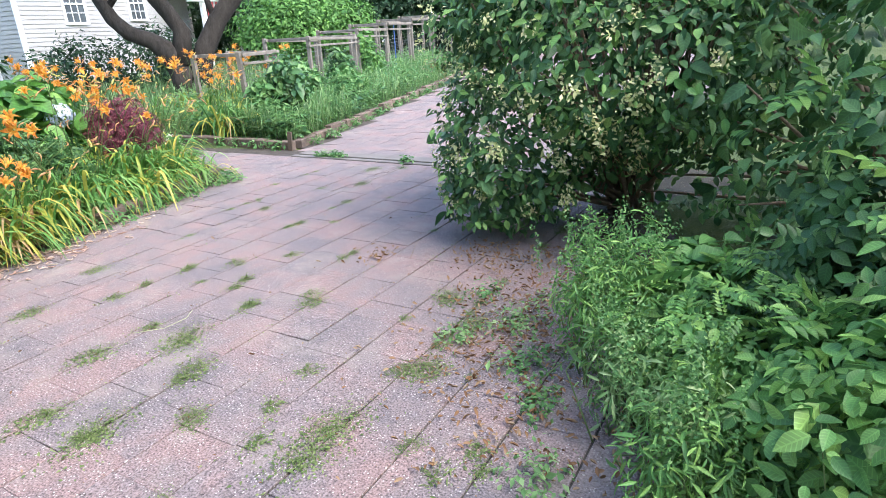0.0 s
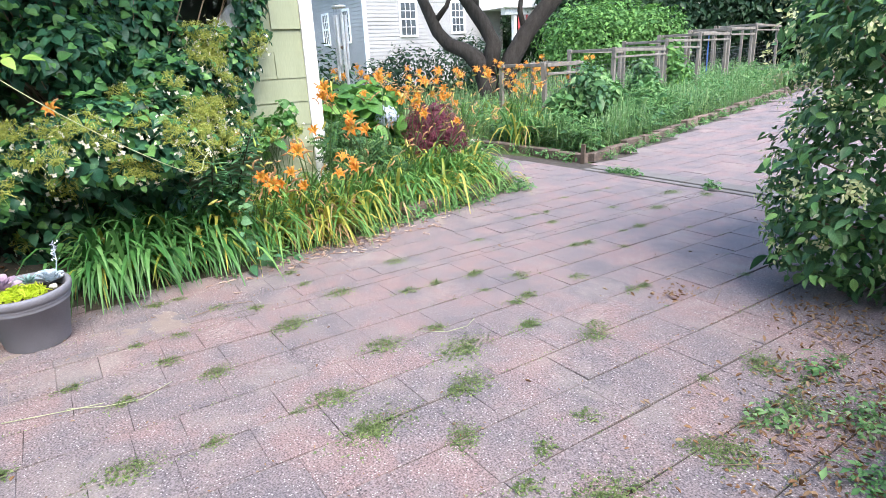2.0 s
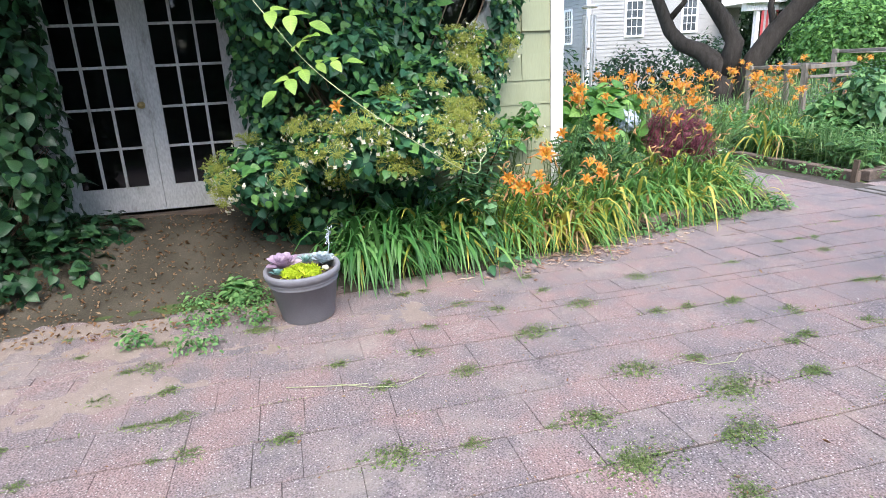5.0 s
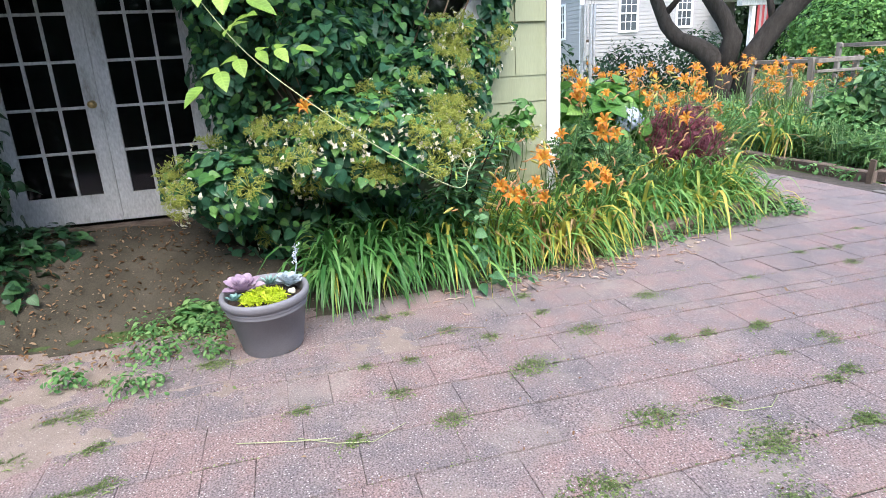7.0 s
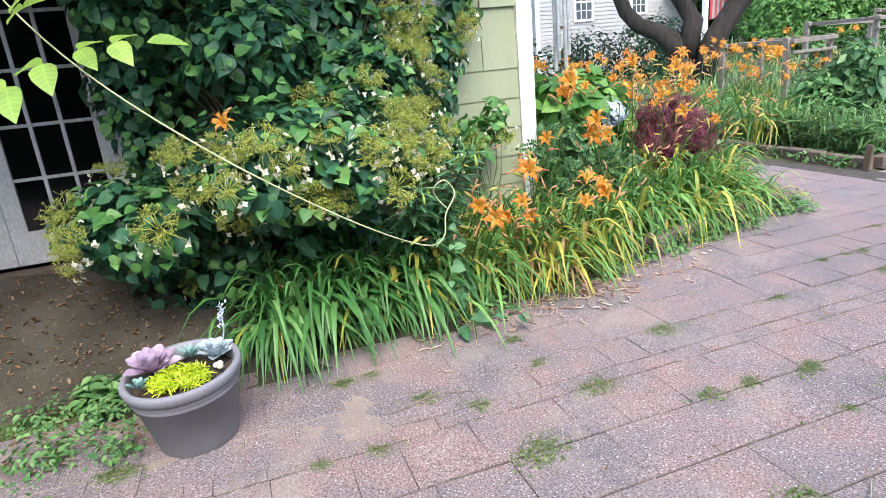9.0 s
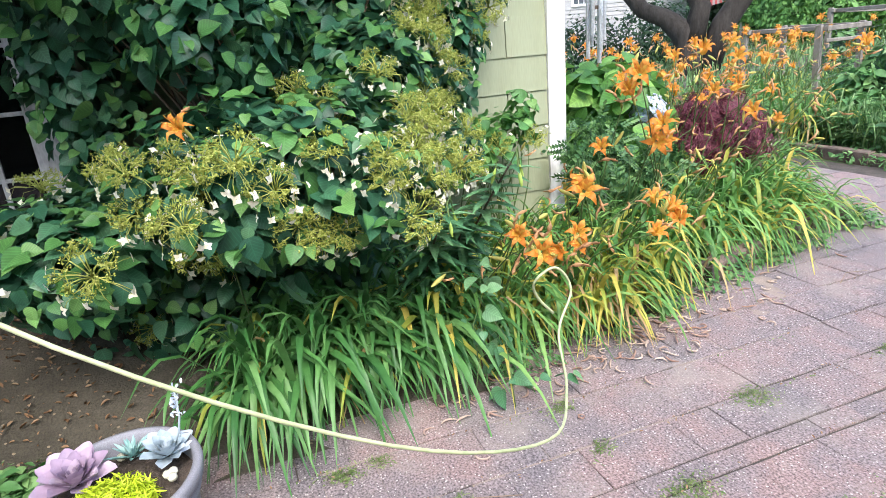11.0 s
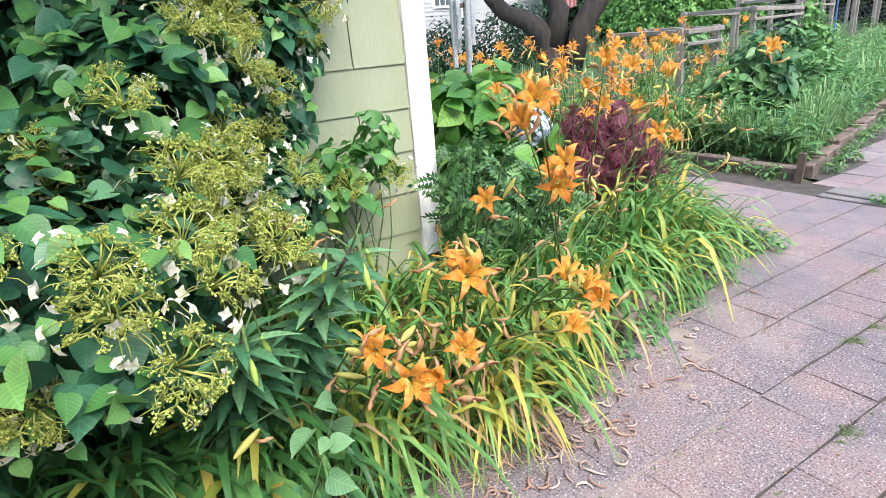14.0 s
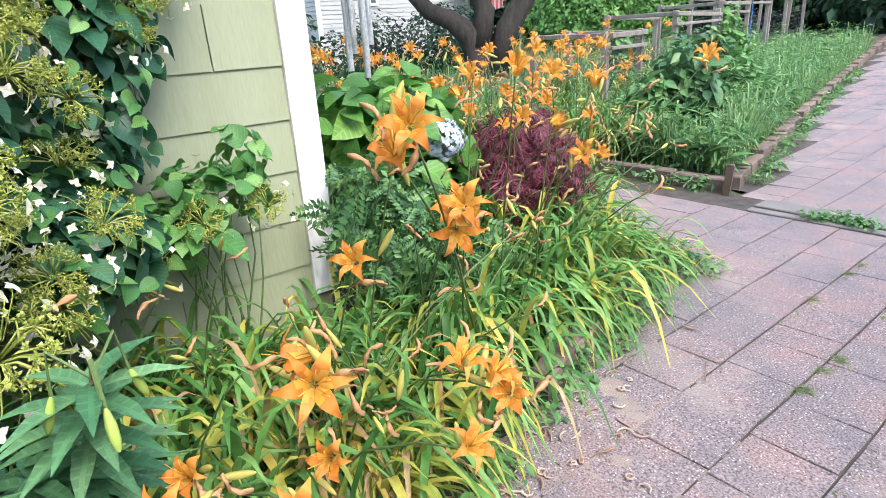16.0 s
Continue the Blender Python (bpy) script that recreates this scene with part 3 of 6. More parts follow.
# door step and wall of the house
house_wall = new("wall_house")
tagged(house_wall, "pale green shingled house wall with a white corner board", "wall", kind="structure")
WT = 0.22
DY0, DY1, DZ0, DZ1 = -4.52, -2.90, 0.40, 2.50
WC, WR = (-1.06, 2.20), 0.50
oct_pts = [(WC[0] + WR / math.cos(math.pi / 8) * math.cos(math.pi / 8 + k * math.pi / 4), WC[1] + WR / math.cos(math.pi / 8) * math.sin(math.pi / 8 + k * math.pi / 4)) for k in range(8)]


def wall_slab(y0, y1, z0, z1):
    return (-WT, y0, z0, 0, y1, z1)


box_part("wall_core", [wall_slab(-9, DY0, -0.1, 4.2), wall_slab(DY0, DY1, DZ1, 4.2), wall_slab(DY0, DY1, -0.1, DZ0), wall_slab(DY1, WC[0] - WR, -0.1, 4.2),
                       wall_slab(WC[0] - WR, WC[0] + WR, -0.1, WC[1] - WR), wall_slab(WC[0] - WR, WC[0] + WR, WC[1] + WR, 4.2), wall_slab(WC[0] + WR, 0.09, -0.1, 4.2),
                       (-7, -WT + 0.09, -0.1, -WT, 0.09, 4.2), (-7, -9, -0.1, -7 + WT, -WT, 4.2), (-7, -9, -0.1, -WT, -9 + WT, 4.2)], M["siding"], house_wall, 0.0)
ceil_v, ceil_f = boxes([(-7.0, -9.0, 4.2, 0.45, 0.45, 4.34)])
put("ceiling", mesh_of("ceiling", ceil_v, ceil_f, M["inside"]), label="plain ceiling and soffit above the house rooms", category="ceiling", kind="structure")
roof_v = [(-7.4, -9.4, 4.35), (0.6, -9.4, 4.35), (0.6, 0.6, 4.35), (-7.4, 0.6, 4.35), (-3.4, -9.4, 6.6), (-3.4, 0.6, 6.6)]
put("roof", mesh_of("roof", roof_v, [(0, 3, 2, 1), (1, 2, 5, 4), (3, 0, 4, 5), (0, 1, 4), (2, 3, 5)], M["roof"]), label="dark shingle roof of the green house", category="roof", kind="structure")
put("room_floor", mesh_of("room_floor", *boxes([(-7, -9, 0.2, -WT, -WT, 0.36)]), M["inside"]), label="dim floor inside the house", category="floor", kind="structure")

# corner board with worn paint
cb = box_part("corner_board", [(0.001, -0.005, 0.28, 0.035, 0.125, 4.2), (-0.13, 0.091, 0.28, -0.002, 0.122, 4.2)], M["white"], house_wall, 0.004, label="white corner board with peeling paint")

# octagonal window
win = thing("window_1", (0, WC[0], WC[1]), "octagonal window with a white wooden frame among the climbing leaves", "window", kind="structure")


def ring(r0, r1, x0, x1):
    V, F = [], []
    for x in (x0, x1):
        for r in (r0, r1):
            for k in range(8):
                a = math.pi / 8 + k * math.pi / 4
                V.append((x, r / math.cos(math.pi / 8) * math.cos(a), r / math.cos(math.pi / 8) * math.sin(a)))
    for k in range(8):
        j = (k + 1) % 8
        F += [(k, j, 8 + j, 8 + k), (16 + k, 24 + k, 24 + j, 16 + j), (8 + k, 8 + j, 24 + j, 24 + k), (k, 16 + k, 16 + j, j)]
    return V, F


put("window_frame", mesh_of("window_frame", *ring(0.40, 0.56, -0.05, 0.05), M["white"]), win)
put("wall_infill", mesh_of("wall_infill", *ring(0.50, 0.715, -WT, -0.002), M["siding"]), win)
gv = [(-0.03, 0.42 * math.cos(math.pi / 8 + k * math.pi / 4), 0.42 * math.sin(math.pi / 8 + k * math.pi / 4)) for k in range(8)]
put("pane", mesh_of("pane", gv, [tuple(range(8))], M["glass"]), win)

# siding shingles, each a thin wedge; the courses overlap
EXPO = 0.228
near_v, near_f = boxes([(0.0, 0.0, 0.0, 0.012, 0.6, EXPO + 0.02)])
near_v = [(x if z > 0.1 else x + 0.010, y, z) for x, y, z in near_v]
shingle_me = mesh_of("shingle", near_v, near_f, M["siding"])


def hole(y0, y1, z0, z1):
    return (y1 > DY0 - 0.12 and y0 < DY1 + 0.12 and z1 < DZ1 + 0.12 and z0 > -0.2) or (abs((y0 + y1) / 2 - WC[0]) < 0.5 + (y1 - y0) / 2 and abs((z0 + z1) / 2 - WC[1]) < 0.66)


SH0 = 0.90 - 4 * EXPO
for row in range(0, 18):
    z = SH0 + row * EXPO
    y = -0.008 - (0.0 if row % 2 else 0.30)
    k = 0
    if row % 2 == 0:
        ob = put("shingle", shingle_me, house_wall, pose(0, -0.302, z))
        ob.scale = (1, 0.294 / 0.6, 1)
    while y > -8.5:
        y0 = y - 0.598
        if not hole(y0, y, z, z + EXPO):
            ob = put("shingle", shingle_me, house_wall, pose(0, y0, z))
            ob.scale = (1, 0.995, 1)
        y -= 0.6

# ---- french door ----
door = thing("door_1", (0, (DY0 + DY1) / 2, DZ0), "white French doors with fifteen small panes each, closed, paint worn", "door", kind="structure")
dw = DY1 - DY0
box_part("door_frame", [(-0.16, -dw / 2 - 0.02, 0, 0.03, -dw / 2 + 0.06, DZ1 - DZ0), (-0.16, dw / 2 - 0.06, 0, 0.03, dw / 2 + 0.02, DZ1 - DZ0), (-0.16, -dw / 2 + 0.06, DZ1 - DZ0 - 0.06, 0.03, dw / 2 - 0.06, DZ1 - DZ0),
                        (0.0, -dw / 2 - 0.11, 0, 0.028, -dw / 2 - 0.02, DZ1 - DZ0 + 0.1), (0.0, dw / 2 + 0.02, 0, 0.028, dw / 2 + 0.11, DZ1 - DZ0 + 0.1)], M["oldwhite"], door)
box_part("door_sill", [(-0.16, -dw / 2 - 0.1, -0.06, 0.12, dw / 2 + 0.1, 0.0), (-0.02, -dw / 2 - 0.1, -0.2, 0.07, dw / 2 + 0.1, -0.06)], M["sill"], door, label="dark weathered wooden sill")
lw = dw / 2 - 0.06
for s, nm in ((-1, "a"), (1, "b")):
    leaf = put("door_leaf", mesh_of("door_leaf", *boxes([
        (-0.09, 0, 0.012, -0.045, 0.105, 2.03), (-0.09, lw - 0.105, 0.012, -0.045, lw, 2.03), (-0.09, 0.105, 0.012, -0.045, lw - 0.105, 0.235), (-0.09, 0.105, 1.92, -0.045, lw - 0.105, 2.03)], 0.004), M["oldwhite"]),
        door, pose(0, -lw - 0.002 if s < 0 else 0.002, 0))
    pw, ph = (lw - 0.21) / 3, (1.92 - 0.235) / 5
    bars = [(-0.083, 0.105 + pw * k - 0.011, 0.235, -0.050, 0.105 + pw * k + 0.011, 1.92) for k in (1, 2)]
    for j in range(1, 5):
        for k in range(3):
            bars.append((-0.081, 0.105 + pw * k + (0.011 if k else 0), 0.235 + ph * j - 0.011, -0.052, 0.105 + pw * (k + 1) - (0.011 if k < 2 else 0), 0.235 + ph * j + 0.011))
    box_part("muntin", bars, M["oldwhite"], leaf, 0.003)
    pane_me = mesh_of("pane", *boxes([(-0.070, 0.0, 0.0, -0.066, pw - 0.003, ph - 0.003)]), M["glass"])
    for j in range(5):
        for k in range(3):
            put("pane", pane_me, leaf, pose(0, 0.1065 + pw * k, 0.2365 + ph * j, 0, rng.normal(0, 0.5), rng.normal(0, 0.5)))
    if s < 0:
        V, F = lathe([(0.0, 0.062), (0.018, 0.060), (0.027, 0.048), (0.024, 0.034), (0.011, 0.026), (0.010, 0.008), (0.028, 0.006), (0.030, 0.0)], 20)
        put("door_handle", mesh_of("door_handle", [(z - 0.045, x, y) for x, y, z in V], F, M["brass"], smooth=True), leaf, pose(0, lw - 0.05, 0.93), label="round brass knob")

# furniture and pale shapes glimpsed behind the glass
tab = thing("table", (-1.5, -3.6, 0.36), "low pale table inside, seen dimly through the panes", "table")
box_part("tabletop", [(-0.4, -0.5, 0.55, 0.4, 0.5, 0.59)], M["oldwhite"], tab)
for sx in (-0.35, 0.35):
    for sy in (-0.45, 0.45):
        box_part("leg", [(sx - 0.025, sy - 0.025, 0.0, sx + 0.025, sy + 0.025, 0.55)], M["oldwhite"], tab)

# ---- edging, drain ----
edging = thing("bed_edging", (0, 0, 0), "low brown stone edging blocks round the end of the lily bed", "edging", kind="structure")
block_me = [mesh_of("edging_block", *boxes([(-0.055, -0.15, -0.06, 0.055, 0.15, 0.135)], 0.014), M["stone"]) for _ in range(1)][0]
for i, y in enumerate(np.arange(0.53, 2.1, 0.305)):
    x = float(bed_edge(y)) - 0.03
    a = math.degrees(math.atan2(float(bed_edge(y + 0.1)) - float(bed_edge(y - 0.1)), 0.2))
    put("edging_block", block_me, edging, pose(x, y, rng.normal(0, 0.008), rng.normal(0, 2), rng.normal(0, 3), -a + rng.normal(0, 3)))
for i, x in enumerate(np.arange(-0.1, -2.0, -0.32)):
    put("edging_block", block_me, edging, pose(x + 0.42, 2.16 + rng.normal(0, 0.01), rng.normal(0, 0.008), 0, 0, 90 + rng.normal(0, 3)))
edging2 = thing("bed_edging", (0, 0, 0), "long brown edging timbers and blocks along the wild bed", "edging", kind="structure")
V, F = boxes([(-0.06, -0.24, -0.06, 0.06, 0.24, 0.12)], 0.012)
long_me = mesh_of("edging_block", V, F, M["stone"])
for k in range(7):
    put("edging_block", long_me, edging2, pose(0.12 - 0.24 - 0.49 * k, 3.87 + rng.normal(0, 0.012), rng.normal(0, 0.01), 0, rng.normal(0, 2), 90 + rng.normal(0, 2)))
y = 4.25
while y < 20:
    x = float(drive_left(y)) - 0.07
    a = math.degrees(math.atan2(float(drive_left(y + 0.2)) - float(drive_left(y - 0.2)), 0.4))
    put("edging_block", long_me, edging2, pose(x, y, float(north(y)) + rng.normal(0, 0.012), 0, rng.normal(0, 3), -a + rng.normal(0, 2)))
    y += 0.49 if rng.random() < 0.9 else 0.62
stake = box_part("stake", [(-0.03, -0.015, -0.02, 0.03, 0.015, 0.26)], M["sill"], None, 0.006, label="short dark wooden stake at the corner of the wild bed", category="stake")
stake.matrix_basis = pose(0.16, 3.80, 0, 0, 4, 10)
drain = thing("drain_channel", (0, 0, 0), "pale concrete channel strips across the drive with a dark slot", "drain", kind="structure")
for x0, x1 in ((0.5, 1.9), (1.91, 3.4), (3.41, 5.0)):
    box_part("drain_strip", [(x0, 3.44, -0.05, x1, 3.53, 0.012)], M["concrete"], drain, 0.006)
    box_part("drain_strip", [(x0, 3.575, -0.05, x1, 3.80, 0.016)], M["concrete"], drain, 0.006)
box_part("drain_grate", [(0.5, 3.53, -0.05, 5.0, 3.575, -0.018)], M["sill"], drain, 0.0)

# ---- far house ----
house = thing("house", (-19.0, 10.4, 0.15), "white clapboard house with small-paned windows and a front porch", "house")
HL, HD, HH = 7.6, 6.5, 4.7
hb = []
box_part("wall", [(-HD, 0, -0.3, 0, HL, HH)], M["clap"], house, 0.0)
for row in range(int(HH / 0.16)):
    z = row * 0.16
    hb.append((0, 0, z, 0.03, HL, z + 0.13))
    hb.append((-HD, -0.03, z, 0, 0, z + 0.13))
box_part("clapboard", hb, M["clap"], house, 0.0, kind="stuff")
box_part("corner_board", [(-0.02, -0.05, 0, 0.05, 0.12, HH)], M["white"], house, 0.0)
rv = [(-HD - 0.4, -0.4, HH), (0.4, -0.4, HH), (0.4, HL + 0.4, HH), (-HD - 0.4, HL + 0.4, HH), (-HD / 2, -0.4, HH + 2.6), (-HD / 2, HL + 0.4, HH + 2.6)]
put("roof", mesh_of("roof", rv, [(0, 3, 2, 1), (1, 2, 5, 4), (3, 0, 4, 5), (0, 1, 4), (2, 3, 5)], M["roof"]), house)


def far_window(y, z, w, h, side=False):
    base = [(0.03, y, z, 0.08, y + 0.09, z + h), (0.03, y + w - 0.09, z, 0.08, y + w, z + h), (0.03, y + 0.09, z + h - 0.09, 0.08, y + w - 0.09, z + h), (0.03, y + 0.09, z, 0.10, y + w - 0.09, z + 0.09),
            (0.03, y + 0.09, z + h / 2 - 0.03, 0.07, y + w - 0.09, z + h / 2 + 0.03)]
    for k in (1, 2):
        base.append((0.035, y + 0.09 + (w - 0.18) * k / 3 - 0.012, z + 0.09, 0.06, y + 0.09 + (w - 0.18) * k / 3 + 0.012, z + h - 0.09))
    for k in (1, 3):
        base.append((0.035, y + 0.09, z + 0.09 + (h - 0.18) * k / 4 - 0.012, 0.06, y + w - 0.09, z + 0.09 + (h - 0.18) * k / 4 + 0.012))
    glass = [(0.02, y + 0.08, z + 0.08, 0.04, y + w - 0.08, z + h - 0.08)]
    if side:
        turn = lambda bs: [(-b[4], -b[3], b[2], -b[1], -b[0], b[5]) for b in bs]
        base, glass = turn(base), turn(glass)
    w_ob = box_part("window", base, M["white"], house, 0.0)
    box_part("pane", glass, M["farglass"], w_ob, 0.0)


M["farglass"] = solid_mat("dark_window", [(0.3, (0.05, 0.06, 0.07)), (0.7, (0.10, 0.115, 0.13))], scale=0.8, fine=5, rough=0.12, bump=0.0, spec=0.6)
far_window(1.75, 2.35, 0.95, 1.55)
far_window(4.55, 2.45, 0.85, 1.45)
far_window(1.3, 2.2, 0.8, 1.5, True)
far_window(3.6, 2.2, 0.8, 1.5, True)
box_part("porch_post", [(1.6, 9.0, 0, 1.78, 9.18, 3.15)], M["white"], house, 0.01)
box_part("porch_post", [(1.6, 7.0, 0, 1.78, 7.18, 3.15)], M["white"], house, 0.01)
box_part("porch_beam", [(1.55, 6.4, 3.15, 1.85, 9.3, 3.45)], M["white"], house, 0.01)
pv = [(-0.1, 6.2, 3.45), (2.1, 6.2, 3.45), (2.1, 9.6, 3.45), (-0.1, 9.6, 3.45), (-0.1, 7.0, 4.55), (2.1, 7.0, 4.55)]
put("porch_roof", mesh_of("porch_roof", pv, [(0, 3, 2, 1), (0, 1, 5, 4), (2, 3, 4, 5), (1, 2, 5), (3, 0, 4)], M["white"]), house)
box_part("porch_floor", [(-0.1, 6.2, -0.2, 2.0, 9.6, 0.35)], M["wood"], house, 0.0)
box_part("porch_wall", [(-2.2, 6.4, 0, -2.0, 9.4, 3.45)], M["clap"], house, 0.0)
flag = thing("flag", (-17.2, 18.05, 2.3), "striped red and white cloth flag hanging from the porch", "flag")
for k in range(7):
    box_part("stripe", [(0.0, -0.42 + 0.12 * k, -0.2 + 0.02 * k, 0.02, -0.30 + 0.12 * k, 1.0)], M["flag"] if k % 2 == 0 else M["clap"], flag, 0.0)

# ---- fence ----
fence = thing("fence", (0, 0, 0), "weathered wooden post and rail fence with wire mesh, stepping uphill", "fence", kind="structure")
pens = [(5.4, 6.5, 1.29), (7.8, 10.1, 1.50), (10.3, 12.1, 1.64), (12.3, 14.0, 1.78), (14.2, 16.0, 1.90), (16.2, 18.4, 2.02)]
for y0, y1, h in pens:
    for back in (0.0, 1.25):
        xa, xb = float(drive_left(y0)) - 2.12 - back, float(drive_left(y1)) - 2.12 - back
        ln, an = math.hypot(xb - xa, y1 - y0), -math.degrees(math.atan2(xb - xa, y1 - y0))
        for x, y in ((xa, y0), (xb, y1)):
            put("post", mesh_of("post", *boxes([(-0.036, -0.036, 0.0, 0.036, 0.036, h + 0.03 - float(north(y)))], 0.008), M["wood"]), fence, pose(x, y, float(north(y)), rng.normal(0, 1.2), rng.normal(0, 1.2), an))
        for z, w in ((h - 0.02, 0.032), (h - 0.17, 0.022))[: 1 if back else 2]:
            put("rail", mesh_of("rail", *boxes([(0.04, -0.04, -w, 0.075, ln + 0.04, w)], 0.006), M["wood"]), fence, pose(xa, y0, z, rng.normal(0, 0.6), 0, an))
        wires = [[((xa, y0, float(north(y0)) + 0.1 + 0.1 * k), 0.0022), ((xb, y1, float(north(y1)) + 0.1 + 0.1 * k), 0.0022)] for k in range(11)]
        wires += [[((xa + (xb - xa) * k / 16, y0 + (y1 - y0) * k / 16, float(north(y0)) + 0.1), 0.0022), ((xa + (xb - xa) * k / 16, y0 + (y1 - y0) * k / 16, float(north(y0)) + 1.1), 0.0022)] for k in range(17)]
        put("wire_mesh", mesh_of("wire_mesh", *tube(wires, 3), M["wire"]), fence, kind="stuff")
    for y in (y0, y1):
        put("rail", mesh_of("rail", *boxes([(-1.25, -0.02, -0.03, 0.0, 0.02, 0.03)], 0.006), M["wood"]), fence, pose(float(drive_left(y)) - 2.12, y + 0.06, h - 0.02, 0, rng.normal(0, 0.8), 0))
pole = put("garden_pole", mesh_of("garden_pole", *tube([[((-4.1, 13.0, 0.2), 0.015), ((-4.1, 13.0, 1.72), 0.015)]], 8), M["blue"]), label="blue painted pole standing by the fence", category="pole")


# ---- climbing hydrangea on the house ----
def lacecap():
    """An airy flower head: forking rays, knots of tiny buds, white bracts drooping from the rim."""
    tips, st = [], []
    for k in range(10):
        a = k * 0.63 + rng.normal(0, 0.16)
        r = rng.uniform(0.030, 0.066)
        e = Vector((r * math.cos(a), r * math.sin(a), 0.022 + rng.normal(0, 0.006)))
        st.append([(Vector((0, 0, -0.05)), 0.0034), (e * 0.55 + Vector((0, 0, -0.006)), 0.0030), (e, 0.0026)])
        for j in range(5):
            b = a + rng.normal(0, 0.8)
            q = rng.uniform(0.018, 0.045)
            c = e + Vector((q * math.cos(b), q * math.sin(b), 0.012 + rng.normal(0, 0.007) - q * 0.35))
            st.append([(e, 0.0022), (c, 0.0017)])
            for w in range(3):
                d = c + Vector(rng.normal(0, 0.009, 3)) + Vector((0, 0, 0.008))
                st.append([(c, 0.0013), (d, 0.0011)])
                tips.append(d)
    P = np.repeat(np.array(tips), 4, 0) + rng.normal(0, 0.0026, (len(tips) * 4, 3))
    D = unit(rng.normal(size=P.shape) + (0, 0, 0.4))
    fv, ff = scatter(DIAMOND, P, D, unit(rng.normal(size=P.shape)), np.full(len(P), 0.0075), np.full(len(P), 0.0125))
    bp, bt, bn = [], [], []
    for k in range(14):
        a = k * 0.449 + rng.normal(0, 0.25)
        r = 0.122 + rng.normal(0, 0.016)
        c = np.array((r * math.cos(a), r * math.sin(a), -0.035 + rng.normal(0, 0.016)))
        st.append([(Vector((0.03 * math.cos(a), 0.03 * math.sin(a), -0.015)), 0.0016), (Vector((0.8 * c[0], 0.8 * c[1], -0.002)), 0.0013), (Vector(c), 0.0011)])
        nr = unit(np.array((math.cos(a) * 0.9, math.sin(a) * 0.9, 0.35)) + rng.normal(0, 0.35, 3))
        u = unit(np.cross(nr, (0, 0, 1.0)))
        w = np.cross(nr, u)
        for q in range(4 if k % 3 else 3):
            t = math.cos(q * 1.57 + k) * u + math.sin(q * 1.57 + k) * w
            bp.append(c), bt.append(t + nr * 0.25), bn.append(nr)
    tv, tf = tube(st, 3)
    tv, tf = np.array(tv), np.array([(f[0], f[i], f[i + 1]) for f in tf for i in range(1, len(f) - 1)])
    bv, bf = scatter(BROAD, np.array(bp), np.array(bt), np.array(bn), np.full(len(bp), 0.0185), np.full(len(bp), 0.0190))
    V, F = join([(fv, ff), (tv, tf), (bv, bf)])
    idx = np.concatenate([np.zeros(len(ff) + len(tf)), np.ones(len(bf))])
    return mesh_of("flower_head", V, F, [M["floret"], M["bract"]], idx, smooth=True)


heads = [lacecap() for _ in range(5)]
hyd_lobes = [(0.24, -1.75, 2.5, 0.34, 1.25, 0.95), (0.45, -2.35, 2.4, 0.5, 0.62, 0.75), (0.30, -1.6, 1.75, 0.26, 0.75, 0.5), (0.58, -1.42, 1.30, 0.40, 0.34, 0.32), (0.95, -1.90, 0.98, 0.72, 0.62, 0.34),
             (0.80, -2.72, 0.76, 0.58, 0.44, 0.22), (0.22, -1.05, 1.42, 0.26, 0.42, 0.60), (0.42, -1.02, 0.90, 0.30, 0.26, 0.20), (0.50, -2.1, 0.45, 0.52, 0.78, 0.38), (0.16, -0.74, 2.1, 0.16, 0.36, 0.62), (0.75, -2.05, 1.62, 0.30, 0.34, 0.26), (0.22, -2.72, 1.75, 0.22, 0.26, 0.9)]
hyd = thing("climbing_hydrangea", (0.2, -1.8, 0.1), "dense climbing hydrangea with lacy cream flower heads covering the house wall", "shrub")
P, N = in_lobes(16000, hyd_lobes, 0.32, 0.08)
def off_window(P):
    return ~((np.abs(P[:, 1] + 0.28 * P[:, 0] + 0.88) < 0.24) & (P[:, 2] > 1.82) & (P[:, 2] < 2.6))


keep = (P[:, 0] > 0.06) & off_window(P)
P, N = P[keep], N[keep]
loc = np.array(hyd.location)
foliage("leaves", leafage(P - loc, N, HEART, 0.074, 0.22, 0.55, 0.8), M["hyd_leaf"], hyd)
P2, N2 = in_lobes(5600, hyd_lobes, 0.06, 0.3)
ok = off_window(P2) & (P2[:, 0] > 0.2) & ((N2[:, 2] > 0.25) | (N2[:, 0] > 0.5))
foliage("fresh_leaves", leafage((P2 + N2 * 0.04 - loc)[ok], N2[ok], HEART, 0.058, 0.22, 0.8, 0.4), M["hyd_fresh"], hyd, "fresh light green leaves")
twigs("stem", (0.1, 0.0, 0.0), P - loc, M["twig"], hyd, 0.012, 90)
P3, N3 = in_lobes(2200, hyd_lobes, 0.04, 0.30)
ok = off_window(P3) & (P3[:, 0] > 0.22) & (N3[:, 0] + 0.5 * N3[:, 2] > 0.35) & (P3[:, 2] < 3.2) & ((rng.random(len(P3)) < 0.05) | ((P3[:, 2] > 0.7) & (P3[:, 2] < 1.75) & (P3[:, 0] > 0.6) & (N3[:, 2] < 0.75) & (rng.random(len(P3)) < 0.36)) | ((P3[:, 1] > -1.3) & (rng.random(len(P3)) < 0.18))) & ((P3[:, 2] < 1.42) | (P3[:, 1] > -1.25) | (rng.random(len(P3)) < 0.12))
count = 0
